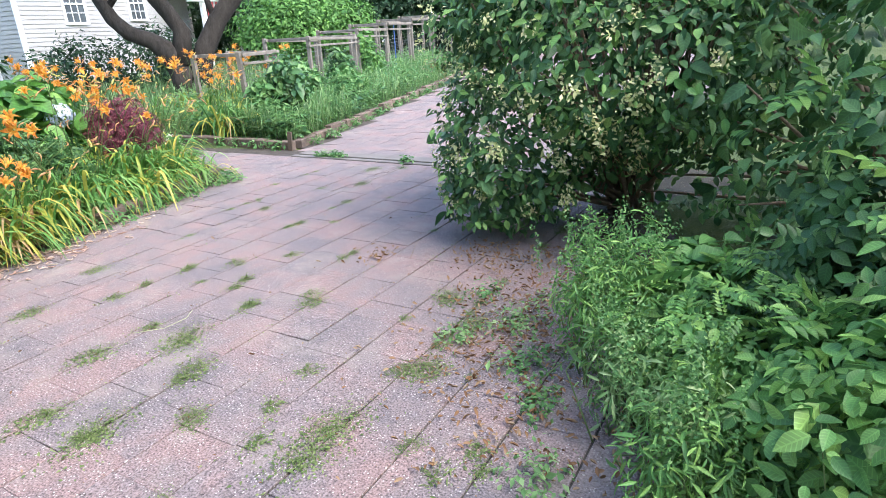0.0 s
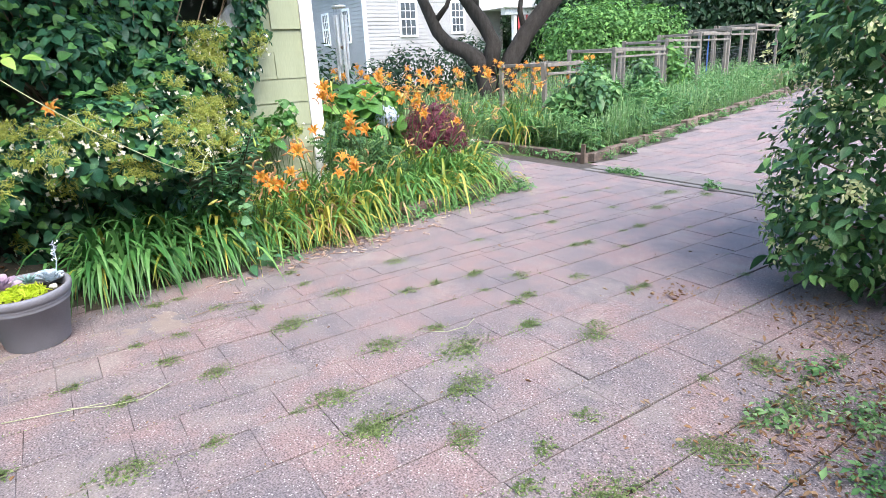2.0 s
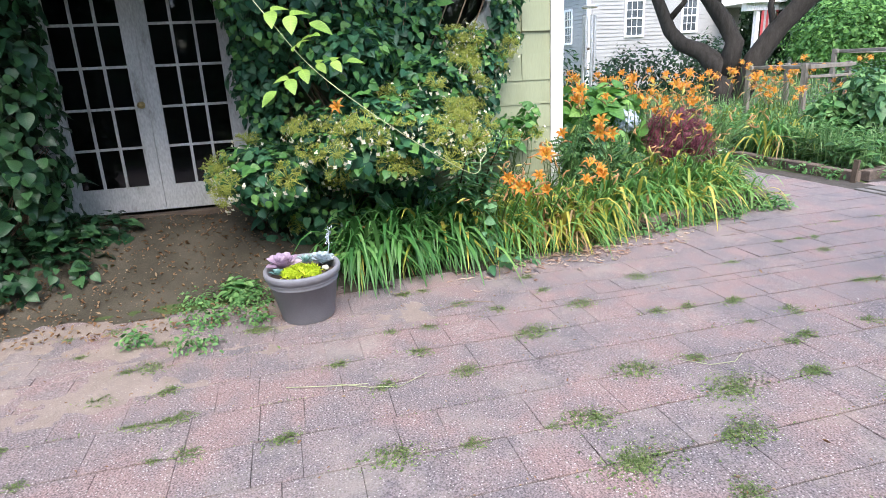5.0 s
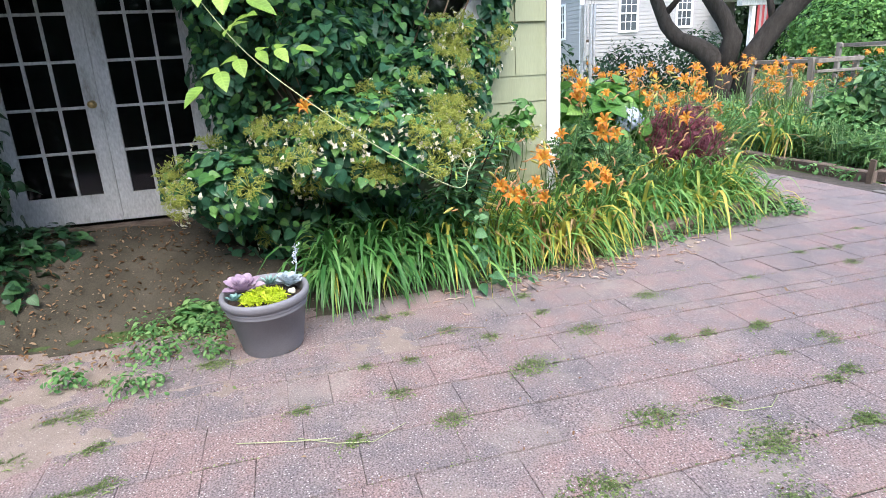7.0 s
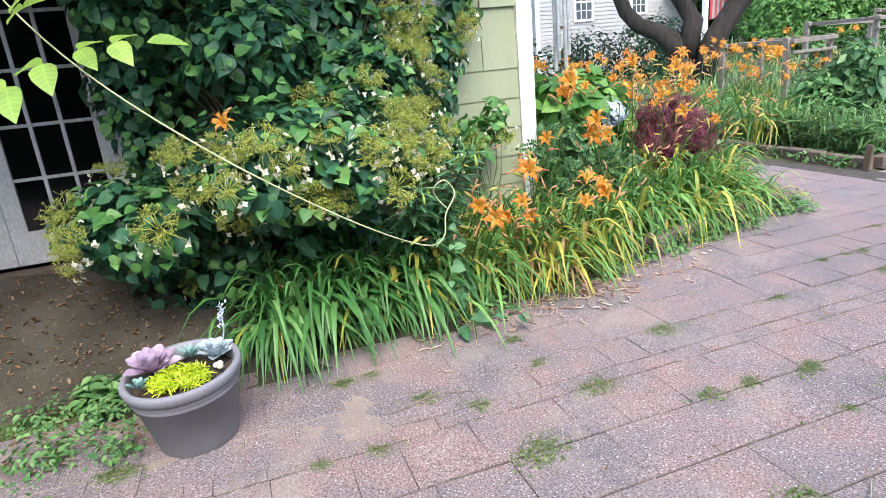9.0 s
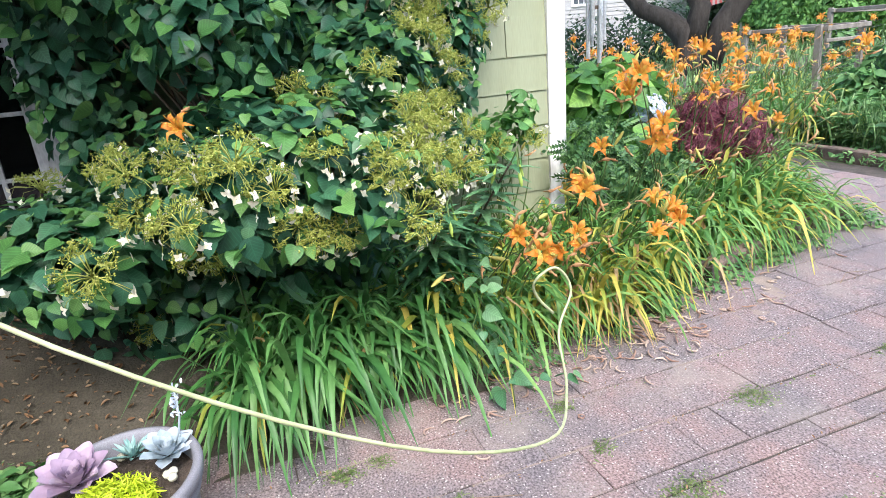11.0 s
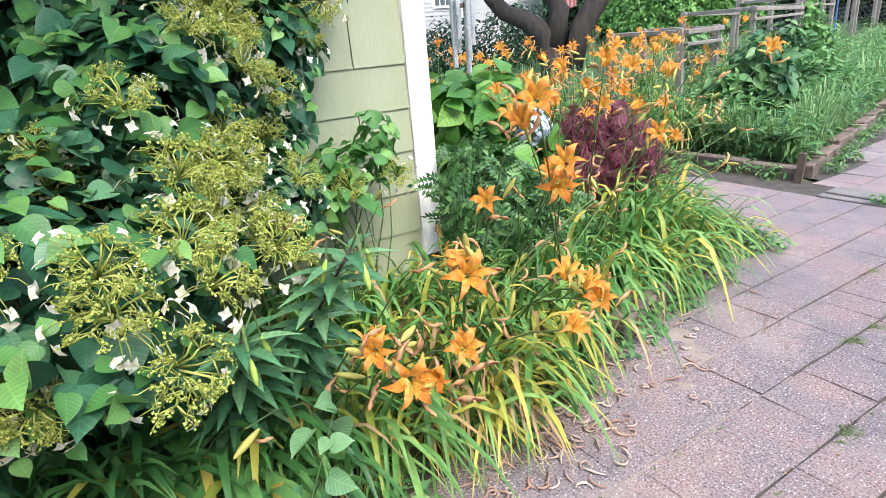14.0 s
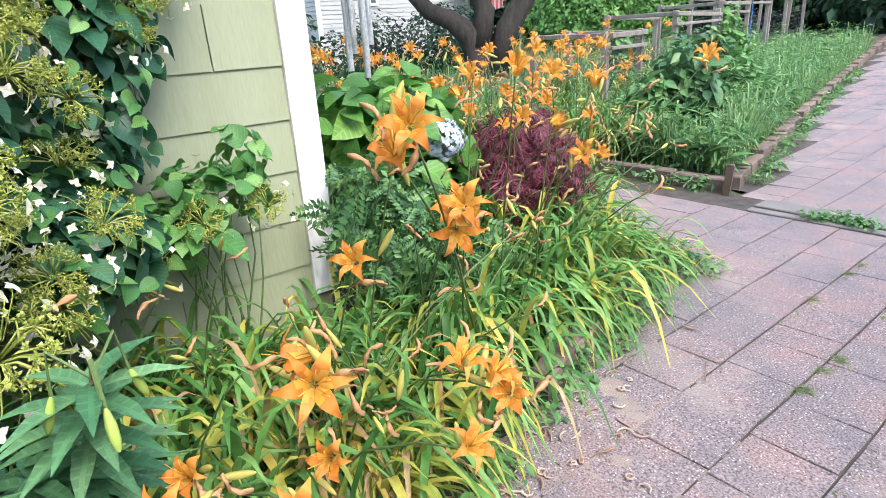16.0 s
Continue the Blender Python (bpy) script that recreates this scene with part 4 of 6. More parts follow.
for p, n in zip(P3[ok], N3[ok]):
    if count > 190:
        break
    count += 1
    d = Vector(unit(n * 0.75 + np.array((0.45, -0.05, 0.65)) + rng.normal(0, 0.25, 3)))
    q = d.to_track_quat('Z', 'Y')
    put("flower_head", heads[count % 5], hyd, Matrix.LocRotScale(Vector(p + n * 0.09 - loc), q, Vector((1, 1, 1)) * rng.uniform(0.75, 1.1)))

# ivy and wild vine left of the door
ivy = thing("ivy", (0.3, -5.0, 0.1), "dark ivy and wild vine heaped beside the French doors", "shrub")
ivy_lobes = [(0.55, -4.85, 0.8, 0.58, 0.60, 0.9), (0.5, -4.85, 2.2, 0.55, 0.60, 1.1), (0.3, -5.3, 2.9, 0.5, 0.9, 0.8), (0.75, -5.1, 0.2, 0.6, 0.75, 0.3), (0.2, -3.9, 3.1, 0.4, 1.2, 0.42), (0.62, -4.42, 1.5, 0.30, 0.22, 1.2)]
P, N = in_lobes(6000, ivy_lobes, 0.35, 0.02)
P, N = P[P[:, 0] > 0.05], N[P[:, 0] > 0.05]
loc = np.array(ivy.location)
foliage("leaves", leafage(P - loc, N, HEART, 0.08, 0.3, 0.5, 0.6), M["ivy_leaf"], ivy)
low = P[P[:, 2] < 1.4]
twigs("stem", (0.0, 0.0, 0.0), low - loc, M["twig"], ivy, 0.01, 40)
P, N = in_lobes(900, [(0.85, -4.5, 0.22, 0.45, 0.5, 0.28), (0.4, -4.2, 0.34, 0.35, 0.35, 0.16)], 0.4, 0.0)
foliage("ground_leaves", leafage(P - loc, N, HEART, 0.065, 0.3, 0.9, 0.2), M["ivy_leaf"], ivy)


# ---- daylilies ----
def daylily_flower(open_=1.0):
    """Six recurved petals round a yellow throat, with stamens; it opens along +z."""
    got, idx = [], []
    for k in range(6):
        a = k * math.pi / 3
        o = np.array((math.cos(a), math.sin(a), 0))
        st = []
        V, q = [], []
        wid = 0.0175 if k % 2 else 0.012
        for i in range(7):
            s = i / 6
            r = (0.006 + 0.062 * s ** 1.5 * open_)
            z = 0.085 * math.sin(min(s * 1.35, 1.5)) - 0.030 * open_ * max(0, s - 0.62) * 4 * s
            w = wid * math.sin(min(1.0, 0.18 + s) * 2.75) if s < 1 else 0.001
            w = max(w, 0.0012)
            side = np.array((-math.sin(a), math.cos(a), 0))
            c = o * r + np.array((0, 0, z))
            V += [c - side * w + o * 0.004, c, c + side * w + o * 0.004]
        for i in range(6):
            b = i * 3
            q += [(b, b + 1, b + 4, b + 3), (b + 1, b + 2, b + 5, b + 4)]
        v, f = tris(V, q)
        got.append((v, f))
        idx += [1 if j < 10 else 0 for j in range(len(f))]
    for k in range(6):
        a = k * 1.05 + 0.3
        v, f = tube([[((0, 0, 0.02), 0.001), ((0.012 * math.cos(a), 0.012 * math.sin(a), 0.07), 0.001), ((0.030 * math.cos(a), 0.030 * math.sin(a), 0.105), 0.0016)]], 3)
        f = np.array([(g[0], g[i], g[i + 1]) for g in f for i in range(1, len(g) - 1)])
        got.append((np.array(v), f))
        idx += [1] * len(f)
    V, F = join(got)
    return mesh_of("flower", V, F, [M["petal"], M["throat"]], idx, smooth=True)


def withered():
    """A spent bloom: one closed, twisted trumpet with a shrivelled tip."""
    pts, p = [], Vector((0, 0, 0))
    a = rng.random() * 6.28
    d = Vector((0, 0, 1))
    for i, r in enumerate((0.0022, 0.0034, 0.0048, 0.0060, 0.0062, 0.0042, 0.0050, 0.0014)):
        pts.append((p.copy(), r * rng.uniform(0.9, 1.1)))
        d = (d + Vector((math.cos(a), math.sin(a), -0.25)) * (0.12 if i < 4 else 0.35) + Vector(rng.normal(0, 0.06, 3))).normalized()
        p += d * 0.0125
    V, F = tube([pts], 6)
    V = [tuple(Vector(v) + Vector(rng.normal(0, 0.0017, 3))) for v in V]
    return mesh_of("withered_bloom", V, F, M["spent"], smooth=True)


def bud_mesh():
    V, F = lathe([(0.001, 0.0), (0.005, 0.01), (0.008, 0.035), (0.0075, 0.055), (0.004, 0.072), (0.0005, 0.078)], 7)
    return mesh_of("bud", V, F, M["bud"], smooth=True)


blooms = [daylily_flower(1.0), daylily_flower(0.75), daylily_flower(1.15)]
dead = [withered() for _ in range(3)]
bud_me = bud_mesh()


def daylily(at, n, size, lean, label, flowers=(), yellow=0.3, dry=0.08, spread=0.16, mat="blade", scapes=None, group="daylilies in the bed", elbow=0.0, bare=0, wide=1.0, fan=0.55):
    """A clump of strap leaves, with flowers (x, y, z in the world) on thin bare stems."""
    n = int(n * 2.8 / wide ** 1.3)
    x, y, z = at
    root = thing("daylily", at, label, "daylily", group)
    P = np.concatenate([rng.normal(0, spread, (n, 2)), np.zeros((n, 1))], 1)
    az = np.where(rng.random(n) < fan, lean + rng.normal(0, 0.75, n), rng.random(n) * 6.28)
    L = size * rng.uniform(0.7, 1.2, n)
    kind = rng.random(n)
    for nm, m, mt in (("leaves", kind >= yellow + dry, mat), ("yellow_leaves", (kind >= dry) & (kind < yellow + dry), "blade_y"), ("dry_leaves", kind < dry, "blade_dry")):
        if m.any():
            foliage(nm, blades(P[m], az[m], L[m] * (0.85 if nm == "dry_leaves" else 1), STRAPS, wide), M[mt], root)
    stems = []
    for i, (fx, fy, fz) in enumerate(flowers):
        top = Vector((fx - x, fy - y, fz - z))
        b = Vector((rng.normal(0, spread * 0.7), rng.normal(0, spread * 0.7), 0.0))
        mid = b.lerp(top, 0.5) + Vector((0, 0, 0.10 + elbow))
        stems.append([(b, 0.004), (b.lerp(mid, 0.55), 0.004), (mid, 0.0035), (mid.lerp(top, 0.6) + Vector((0, 0, 0.02)), 0.003), (top, 0.0022)])
        d = Vector((0.55, -0.35, 0.7)) + Vector(rng.normal(0, 0.35, 3))
        put("flower", blooms[i % 3], root, Matrix.LocRotScale(top, d.to_track_quat('Z', 'Y'), Vector((1, 1, 1)) * rng.uniform(0.76, 1.02)))
        for k in range(rng.integers(2, 5)):
            d2 = Vector(rng.normal(0, 0.6, 3)) + Vector((0.2, 0, 0.5))
            c = top + Vector(rng.normal(0, 0.03, 3)) - Vector((0, 0, 0.03))
            put("bud" if k % 2 else "withered_bloom", bud_me if k % 2 else dead[k % 3], root, Matrix.LocRotScale(c, d2.to_track_quat('Z', 'Y'), Vector((1, 1, 1)) * rng.uniform(0.8, 1.2)))
    for i in range(bare):
        az = lean + rng.normal(0, 0.7)
        reach, rise = rng.uniform(0.30, 0.75), rng.uniform(0.45, 0.90) * (1.25 if size > 0.68 else 1.0)
        top = Vector((reach * math.cos(az), reach * math.sin(az), rise))
        b = Vector((rng.normal(0, spread * 0.7), rng.normal(0, spread * 0.7), 0.0))
        mid = b.lerp(top, 0.5) + Vector((0, 0, 0.10))
        stems.append([(b, 0.004), (b.lerp(mid, 0.55), 0.004), (mid, 0.0035), (mid.lerp(top, 0.6) + Vector((0, 0, 0.02)), 0.003), (top, 0.0022)])
        for k in range(rng.integers(1, 4)):
            d2 = Vector(rng.normal(0, 0.5, 3)) + Vector((0.4, 0, 0.3 - 0.3 * k))
            c = top + Vector(rng.normal(0, 0.015, 3))
            put("withered_bloom" if k % 2 == 0 else "bud", dead[k % 3] if k % 2 == 0 else bud_me, root, Matrix.LocRotScale(c, d2.to_track_quat('Z', 'Y'), Vector((1, 1, 1)) * rng.uniform(0.8, 1.3)))
    if stems:
        V, F = tube(stems, 5)
        put("stem", mesh_of("stem", V, F, M["stem"], smooth=True), root, kind="stuff")
    return root


# plain strap-leaved clumps near the pot
for i, (x, y) in enumerate([(1.28, -2.20), (1.22, -1.92), (1.16, -1.62), (1.10, -1.32), (0.95, -2.05), (0.92, -1.70)]):
    daylily((x, y, 0.06), 52, 0.62 + 0.05 * (i % 2), 0.0, "clump of plain green daylily leaves arching over the pavers", yellow=0.05, dry=0.02, spread=0.085, wide=1.2, fan=0.8, mat="blade_g")
# the yellowing clump and its neighbours, with the near flowers
daylily((1.05, -0.95, 0.05), 70, 0.60, 0.0, "daylily clump with narrow green leaves and open orange flowers", [(1.537, -1.034, 0.687), (1.434, -0.971, 0.641), (1.658, -1.0, 0.641), (1.737, -0.880, 0.717), (1.70, -0.93, 0.66)], 0.22, 0.10, bare=6)
daylily((0.98, -0.50, 0.05), 80, 0.64, 0.0, "daylily clump with bright yellow dying leaves and orange flowers", [(1.379, -0.516, 0.960), (1.573, -0.727, 0.893), (1.60, -0.76, 0.845), (1.746, -0.519, 0.651), (1.459, -0.675, 0.549)], 0.42, 0.22, bare=7)
daylily((1.22, -0.42, 0.04), 34, 0.50, 0.1, "drooping daylily leaves turned straw yellow at the paving", (), 0.62, 0.26, 0.08)
daylily((0.85, -0.12, 0.05), 74, 0.64, 0.1, "daylily clump with orange blooms and withered flowers", [(1.663, -0.371, 0.711), (1.69, -0.33, 0.665), (1.62, -0.42, 0.745), (1.237, -0.282, 1.172), (1.285, -0.157, 0.971), (1.34, -0.18, 0.955)], 0.26, 0.12, bare=6)
daylily((0.72, 0.30, 0.05), 74, 0.66, 0.1, "tall daylily clump with many open orange flowers", [(1.594, -0.487, 1.288), (1.52, -0.47, 1.21), (1.416, -0.205, 1.037), (1.144, 0.055, 0.896), (1.239, 0.162, 1.323)], 0.18, 0.06, bare=5)
daylily((0.55, 0.75, 0.05), 78, 0.66, 0.2, "daylily clump with yellow-green arching leaves", [(0.663, 0.506, 1.271), (1.095, 0.722, 1.229), (1.048, 0.742, 0.964), (0.98, 0.62, 1.10)], 0.14, 0.04, bare=4)
daylily((0.46, 1.12, 0.05), 84, 0.68, 0.2, "daylily clump with yellow-green arching leaves over the edging", [(1.156, 1.418, 1.273), (0.653, 1.349, 0.813)], 0.14, 0.04, bare=4)
daylily((0.30, 1.50, 0.05), 80, 0.64, 0.3, "low daylily clump of yellow-green leaves", (), 0.2, 0.05)
daylily((0.48, 1.62, 0.06), 60, 0.50, 0.3, "low daylily clump of yellow-green leaves at the edging", (), 0.2, 0.05)
daylily((0.68, 0.98, 0.05), 60, 0.50, -0.1, "low daylily clump of light green leaves at the paving", (), 0.3, 0.05)
for x, y, sz in ((0.42, -0.72, 0.62), (0.52, -0.42, 0.62), (0.40, -0.98, 0.60), (0.48, -0.12, 0.56)):
    daylily((x, y, 0.08), 52, sz, 0.0, "daylily leaves crowding against the foot of the siding", (), 0.16, 0.06, 0.12, bare=2)
# tall scapes standing round the dwarf maple
for x, y, tall in ((0.22, 1.25, 1.18), (0.05, 1.78, 1.26), (-0.18, 1.10, 1.20), (-0.32, 1.70, 1.24), (-0.52, 1.30, 1.18), (0.10, 1.02, 1.10), (-0.12, 1.96, 1.28)):
    fl = [(x + rng.normal(0.16, 0.22), y + rng.normal(-0.02, 0.22), tall * rng.uniform(0.80, 1.06)) for _ in range(3)]
    daylily((x, y, 0.08), 26, 0.70, 0.0, "tall orange daylilies with many spent blooms round the maple", fl, 0.3, 0.1, 0.12, bare=5, group="crowd of orange daylilies")
# the crowd behind the dwarf maple and on towards the tree
for i in range(23):
    x, y = -0.6 - 2.6 * rng.random(), 1.1 + 0.95 * rng.random()
    if i >= 11:
        y = 4.2 + 2.6 * rng.random() ** 1.2
        x = float(drive_left(y)) - 1.3 - 2.8 * rng.random()
    z = 0.08 if i < 11 else 0.1
    fl = [(x + rng.normal(0.1, 0.25), y + rng.normal(-0.1, 0.25), z + rng.uniform(0.72, 1.30)) for _ in range(4)]
    daylily((x, y, z), 40, 0.75, -0.5, "tall orange daylilies in a dense crowd of stems", fl, 0.35, 0.06, bare=4, group="crowd of orange daylilies")


# ---- other plants of the bed ----
maple = thing("dwarf_maple", (-0.05, 1.45, 0.08), "low dome of dark red laceleaf maple among the lilies", "shrub")
ml = [(0.05, 0.0, 0.66, 0.32, 0.34, 0.27), (0.26, 0.05, 0.54, 0.22, 0.28, 0.24), (-0.15, 0.1, 0.56, 0.28, 0.28, 0.26), (0.12, -0.16, 0.46, 0.22, 0.22, 0.2)]
P, N = in_lobes(2300, ml, 0.75, 0.08)
foliage("leaves", leafage(P, N, FINGER, 0.065, 0.25, 0.3, 1.0), M["maple"], maple)
twigs("stem", (0, 0, 0), P, M["twig"], maple, 0.012, 50)

hb = thing("blue_hydrangea", (-0.16, 0.99, 0.08), "small hydrangea with one pale blue mophead", "shrub")
P, N = in_lobes(520, [(0.06, -0.06, 0.80, 0.13, 0.13, 0.11)], 0.12, 0.2)
pp, pt, pn = [], [], []
for p, n in zip(P, N):
    u = unit(np.cross(n, (0.3, 0.2, 1.0)))
    w = np.cross(n, u)
    for q in range(4):
        pp.append(p), pt.append(math.cos(q * 1.57) * u + math.sin(q * 1.57) * w), pn.append(n)
foliage("mophead", scatter(BROAD, np.array(pp), np.array(pt), np.array(pn), np.full(len(pp), 0.016), np.full(len(pp), 0.02)), M["bluefl"], hb, "pale blue mophead")
P, N = in_lobes(110, [(-0.05, 0.05, 0.36, 0.28, 0.28, 0.26)], 0.5, 0.1)
foliage("leaves", leafage(P, N, BROAD, 0.14, 0.2, 0.7, 0.3), M["hosta"], hb)
twigs("stem", (0, 0, 0), P, M["stem"], hb, 0.006, 12)


def leafy(name, at, lobes, n, tmpl, size, mat, label, category="shrub", shell=0.6, hang=0.3, up=0.6, stems=14, r=0.006, group=""):
    root = thing(name, at, label, category, group)
    P, N = in_lobes(n, lobes, shell, 0.01)
    foliage("leaves", leafage(P, N, tmpl, size, 0.25, up, hang), M[mat], root)
    if stems:
        twigs("stem", (0, 0, 0), P, M["stem"], root, r, stems, 0.05)
    return root


leafy("broad_leaf_plant", (-0.60, 0.80, 0.05), [(0.05, 0, 0.90, 0.45, 0.5, 0.30), (-0.4, 0.3, 0.75, 0.4, 0.4, 0.4), (0.25, 0.05, 0.55, 0.35, 0.35, 0.35)], 640, BROAD, 0.165, "hosta", "lush plant with broad bright green leaves by the house corner", shell=0.5)
leafy("perennial", (0.38, 0.25, 0.05), [(0, 0, 0.5, 0.22, 0.24, 0.36), (0.1, 0.25, 0.4, 0.22, 0.24, 0.3), (-0.1, -0.1, 0.66, 0.14, 0.16, 0.2)], 560, FERNY, 0.13, "bush", "green perennial with deep green lobed leaves at the corner board", hang=0.1, up=0.4)
leafy("perennial", (-0.15, 0.55, 0.05), [(0, 0, 0.38, 0.3, 0.3, 0.3)], 420, LANCE, 0.13, "weed", "green perennial with narrow pointed leaves among the lilies", hang=0.1)
al = leafy("alyssum", (-0.05, 1.92, 0.05), [(0, 0, 0.22, 0.25, 0.28, 0.2), (-0.2, 0.2, 0.25, 0.2, 0.2, 0.2)], 500, OVAL, 0.045, "weed", "low mound of small white flowers at the end of the bed", "flower")
P, N = in_lobes(300, [(0, 0, 0.24, 0.27, 0.3, 0.22), (-0.2, 0.2, 0.27, 0.22, 0.22, 0.22)], 0.08, 0.08)
foliage("blossom", leafage(P, N, BROAD, 0.022, 0.2, 1, 0), M["bract"], al, "tiny white blossoms")
leafy("ground_cover", (0.12, 1.68, 0.08), [(0, 0, 0.12, 0.42, 0.48, 0.16), (0.35, -0.4, 0.08, 0.3, 0.5, 0.14)], 1500, OVAL, 0.05, "hosta", "mat of light green ground cover at the bed's end", up=1.0, hang=0.0, stems=0)
for i, (x, y) in enumerate([(1.24, -0.05), (1.12, 0.3), (0.98, 0.75), (1.30, -0.45), (0.90, 1.15), (1.46, -1.0), (0.80, 1.62), (0.76, 1.92), (0.70, 2.20), (0.98, 1.02), (1.08, 0.55), (0.92, 1.38), (0.86, 2.05)]):
    leafy("clover", (x, y, 0.0), [(0, 0, 0.05, 0.16, 0.17, 0.08)], 170, DIAMOND, 0.04, "weed", "low clover creeping from the bed onto the pavers", "weed", up=1.2, hang=0.0, stems=0, group="clover along the bed")

# tall lily in bud, leaning over the front
def stalk_lily(at, tip, n, size, label, buds=0, group=""):
    root = thing("lily", at, label, "lily", group)
    a, b = Vector((0, 0, 0)), Vector(tip) - Vector(at)
    mid = a.lerp(b, 0.5) + Vector((0, 0, 0.06))
    pts = [a.lerp(mid, t / 5).lerp(mid.lerp(b, t / 5), t / 5) for t in range(6)]
    V, F = tube([[(p, 0.007 * (1 - 0.08 * i)) for i, p in enumerate(pts)]], 7)
    put("stem", mesh_of("stem", V, F, M["sill"], smooth=True), root)
    P, T, S = [], [], []
    for i in range(n):
        t = 0.12 + 0.88 * i / n
        P.append(a.lerp(mid, t).lerp(mid.lerp(b, t), t))
        an = i * 2.4
        T.append((math.cos(an), math.sin(an), 0.25 - 0.5 * (1 - t)))
        S.append(size * (1.15 - 0.5 * t))
    T = np.array(T)
    foliage("leaves", scatter(LANCE, np.array(P), T, np.tile((0, 0, 1.0), (n, 1)) + T * 0.3, np.array(S), np.array(S) * 1.25), M["lily_leaf"], root)
    for k in range(buds):
        V, F = lathe([(0.001, 0.0), (0.004, 0.006), (0.0075, 0.028), (0.007, 0.048), (0.0035, 0.062), (0.001, 0.066)], 8)
        an = k * 2.1
        c = b + Vector((0.06 * math.cos(an), 0.06 * math.sin(an), -0.02))
        put("bud", mesh_of("bud", V, F, M["sedum_bud"], smooth=True), root, Matrix.LocRotScale(c, Vector((0.3 * math.cos(an), 0.3 * math.sin(an), -0.9)).to_track_quat('Z', 'Y'), None))
        put("bud_stalk", mesh_of("bud_stalk", *tube([[(b, 0.003), (b + Vector((0.05 * math.cos(an), 0.05 * math.sin(an), 0.05)), 0.003), (c, 0.003)]], 5), M["stem"]), root)
    return root


M["sedum_bud"] = leaf_mat("green_bud", (0.30, 0.45, 0.08), (0.38, 0.52, 0.11), (0.48, 0.58, 0.16), rough=0.45, through=0.2)
stalk_lily((0.72, -1.15, 0.08), (1.62, -1.10, 1.02), 70, 0.21, "tall lily stalk with green buds leaning out of the bed", 4, "tall lilies")
stalk_lily((0.80, -1.3, 0.08), (1.58, -1.38, 0.86), 70, 0.21, "tall lily stalk with narrow leaves leaning out of the bed", 2, "tall lilies")
stalk_lily((0.60, -1.0, 0.08), (1.35, -1.22, 0.72), 64, 0.21, "lily stalk with narrow blue-green leaves", 0, "tall lilies")
one = daylily((1.05, -2.12, 0.1), 14, 0.5, 0.0, "single orange daylily flower reaching out of the hydrangea", [(1.543, -2.242, 1.272)], 0.1, 0.0, 0.05)
# round-leaved vine creeping down onto the pavers
leafy("bindweed", (1.55, -1.22, 0.04), [(0.02, 0, 0.30, 0.10, 0.10, 0.30), (0.18, 0.12, 0.06, 0.14, 0.16, 0.07)], 34, HEART, 0.060, "lily_leaf", "blue-green round-leaved vine trailing onto the pavers", "vine", up=0.6, hang=0.3, stems=8, r=0.003)

# ---- wind chime ----
chime = thing("wind_chime", (-0.16, 0.50, 2.05), "silver wind chime of long metal tubes hanging beside the house corner", "wind chime")
V, F = lathe([(0.0, 0.012), (0.075, 0.012), (0.080, 0.004), (0.078, -0.010), (0.0, -0.012)], 24)
put("top_disc", mesh_of("top_disc", V, F, M["alu"], smooth=False), chime, pose(0, 0, -0.02))
for k, ln in enumerate((0.62, 0.54, 0.70, 0.58, 0.66, 0.50)):
    a = k * math.pi / 3
    x, y = 0.055 * math.cos(a), 0.055 * math.sin(a)
    put("tube", mesh_of("tube", *tube([[((x, y, -0.10), 0.0155), ((x, y, -0.10 - ln), 0.0155)]], 12), M["alu"], smooth=False), chime)
    put("cord", mesh_of("cord", *tube([[((x, y, -0.03), 0.0012), ((x, y, -0.10), 0.0012)]], 4), M["wire"]), chime)
V, F = lathe([(0.0, 0.012), (0.032, 0.012), (0.034, 0.0), (0.032, -0.012), (0.0, -0.012)], 18)
put("striker", mesh_of("striker", V, F, M["sill"]), chime, pose(0, 0, -0.42))
put("cord", mesh_of("cord", *tube([[((0, 0, 0.0), 0.0015), ((0, 0, 2.24), 0.0015)], [((0, 0, -0.02), 0.0012), ((0, 0, -0.42), 0.0012)]], 4), M["wire"]), chime)

# ---- pot with succulents ----
PX, PY = 1.95, -2.59
pot = thing("planter_pot", (PX, PY, 0.0), "grey plastic pot of succulents standing on the bricks", "pot")
pot.rotation_euler = (radians(2), radians(3), 0)
V, F = lathe([(0.0, 0.005), (0.160, 0.005), (0.166, 0.015), (0.212, 0.250), (0.218, 0.252), (0.222, 0.262), (0.219, 0.270), (0.223, 0.276), (0.228, 0.288), (0.224, 0.294), (0.236, 0.300), (0.242, 0.330),
              (0.238, 0.345), (0.226, 0.348), (0.214, 0.340), (0.210, 0.310), (0.206, 0.285)], 56)
put("pot_body", mesh_of("pot_body", V, F, M["pot"], smooth=True), pot)
sv, sf = [(0, 0, 0.308)], []
for j, r in enumerate((0.07, 0.14, 0.209)):
    for k in range(28):
        a = k * 2 * math.pi / 28
        sv.append((r * math.cos(a), r * math.sin(a), 0.304 + rng.normal(0, 0.006) - 0.02 * (r / 0.2) ** 2))
for k in range(28):
    sf.append((0, 1 + k, 1 + (k + 1) % 28))
    for j in range(2):
        a, b = 1 + j * 28 + k, 1 + j * 28 + (k + 1) % 28
        sf.append((a, a + 28, b + 28, b))
put("potting_soil", mesh_of("potting_soil", sv, sf, M["potsoil"], smooth=True), pot)
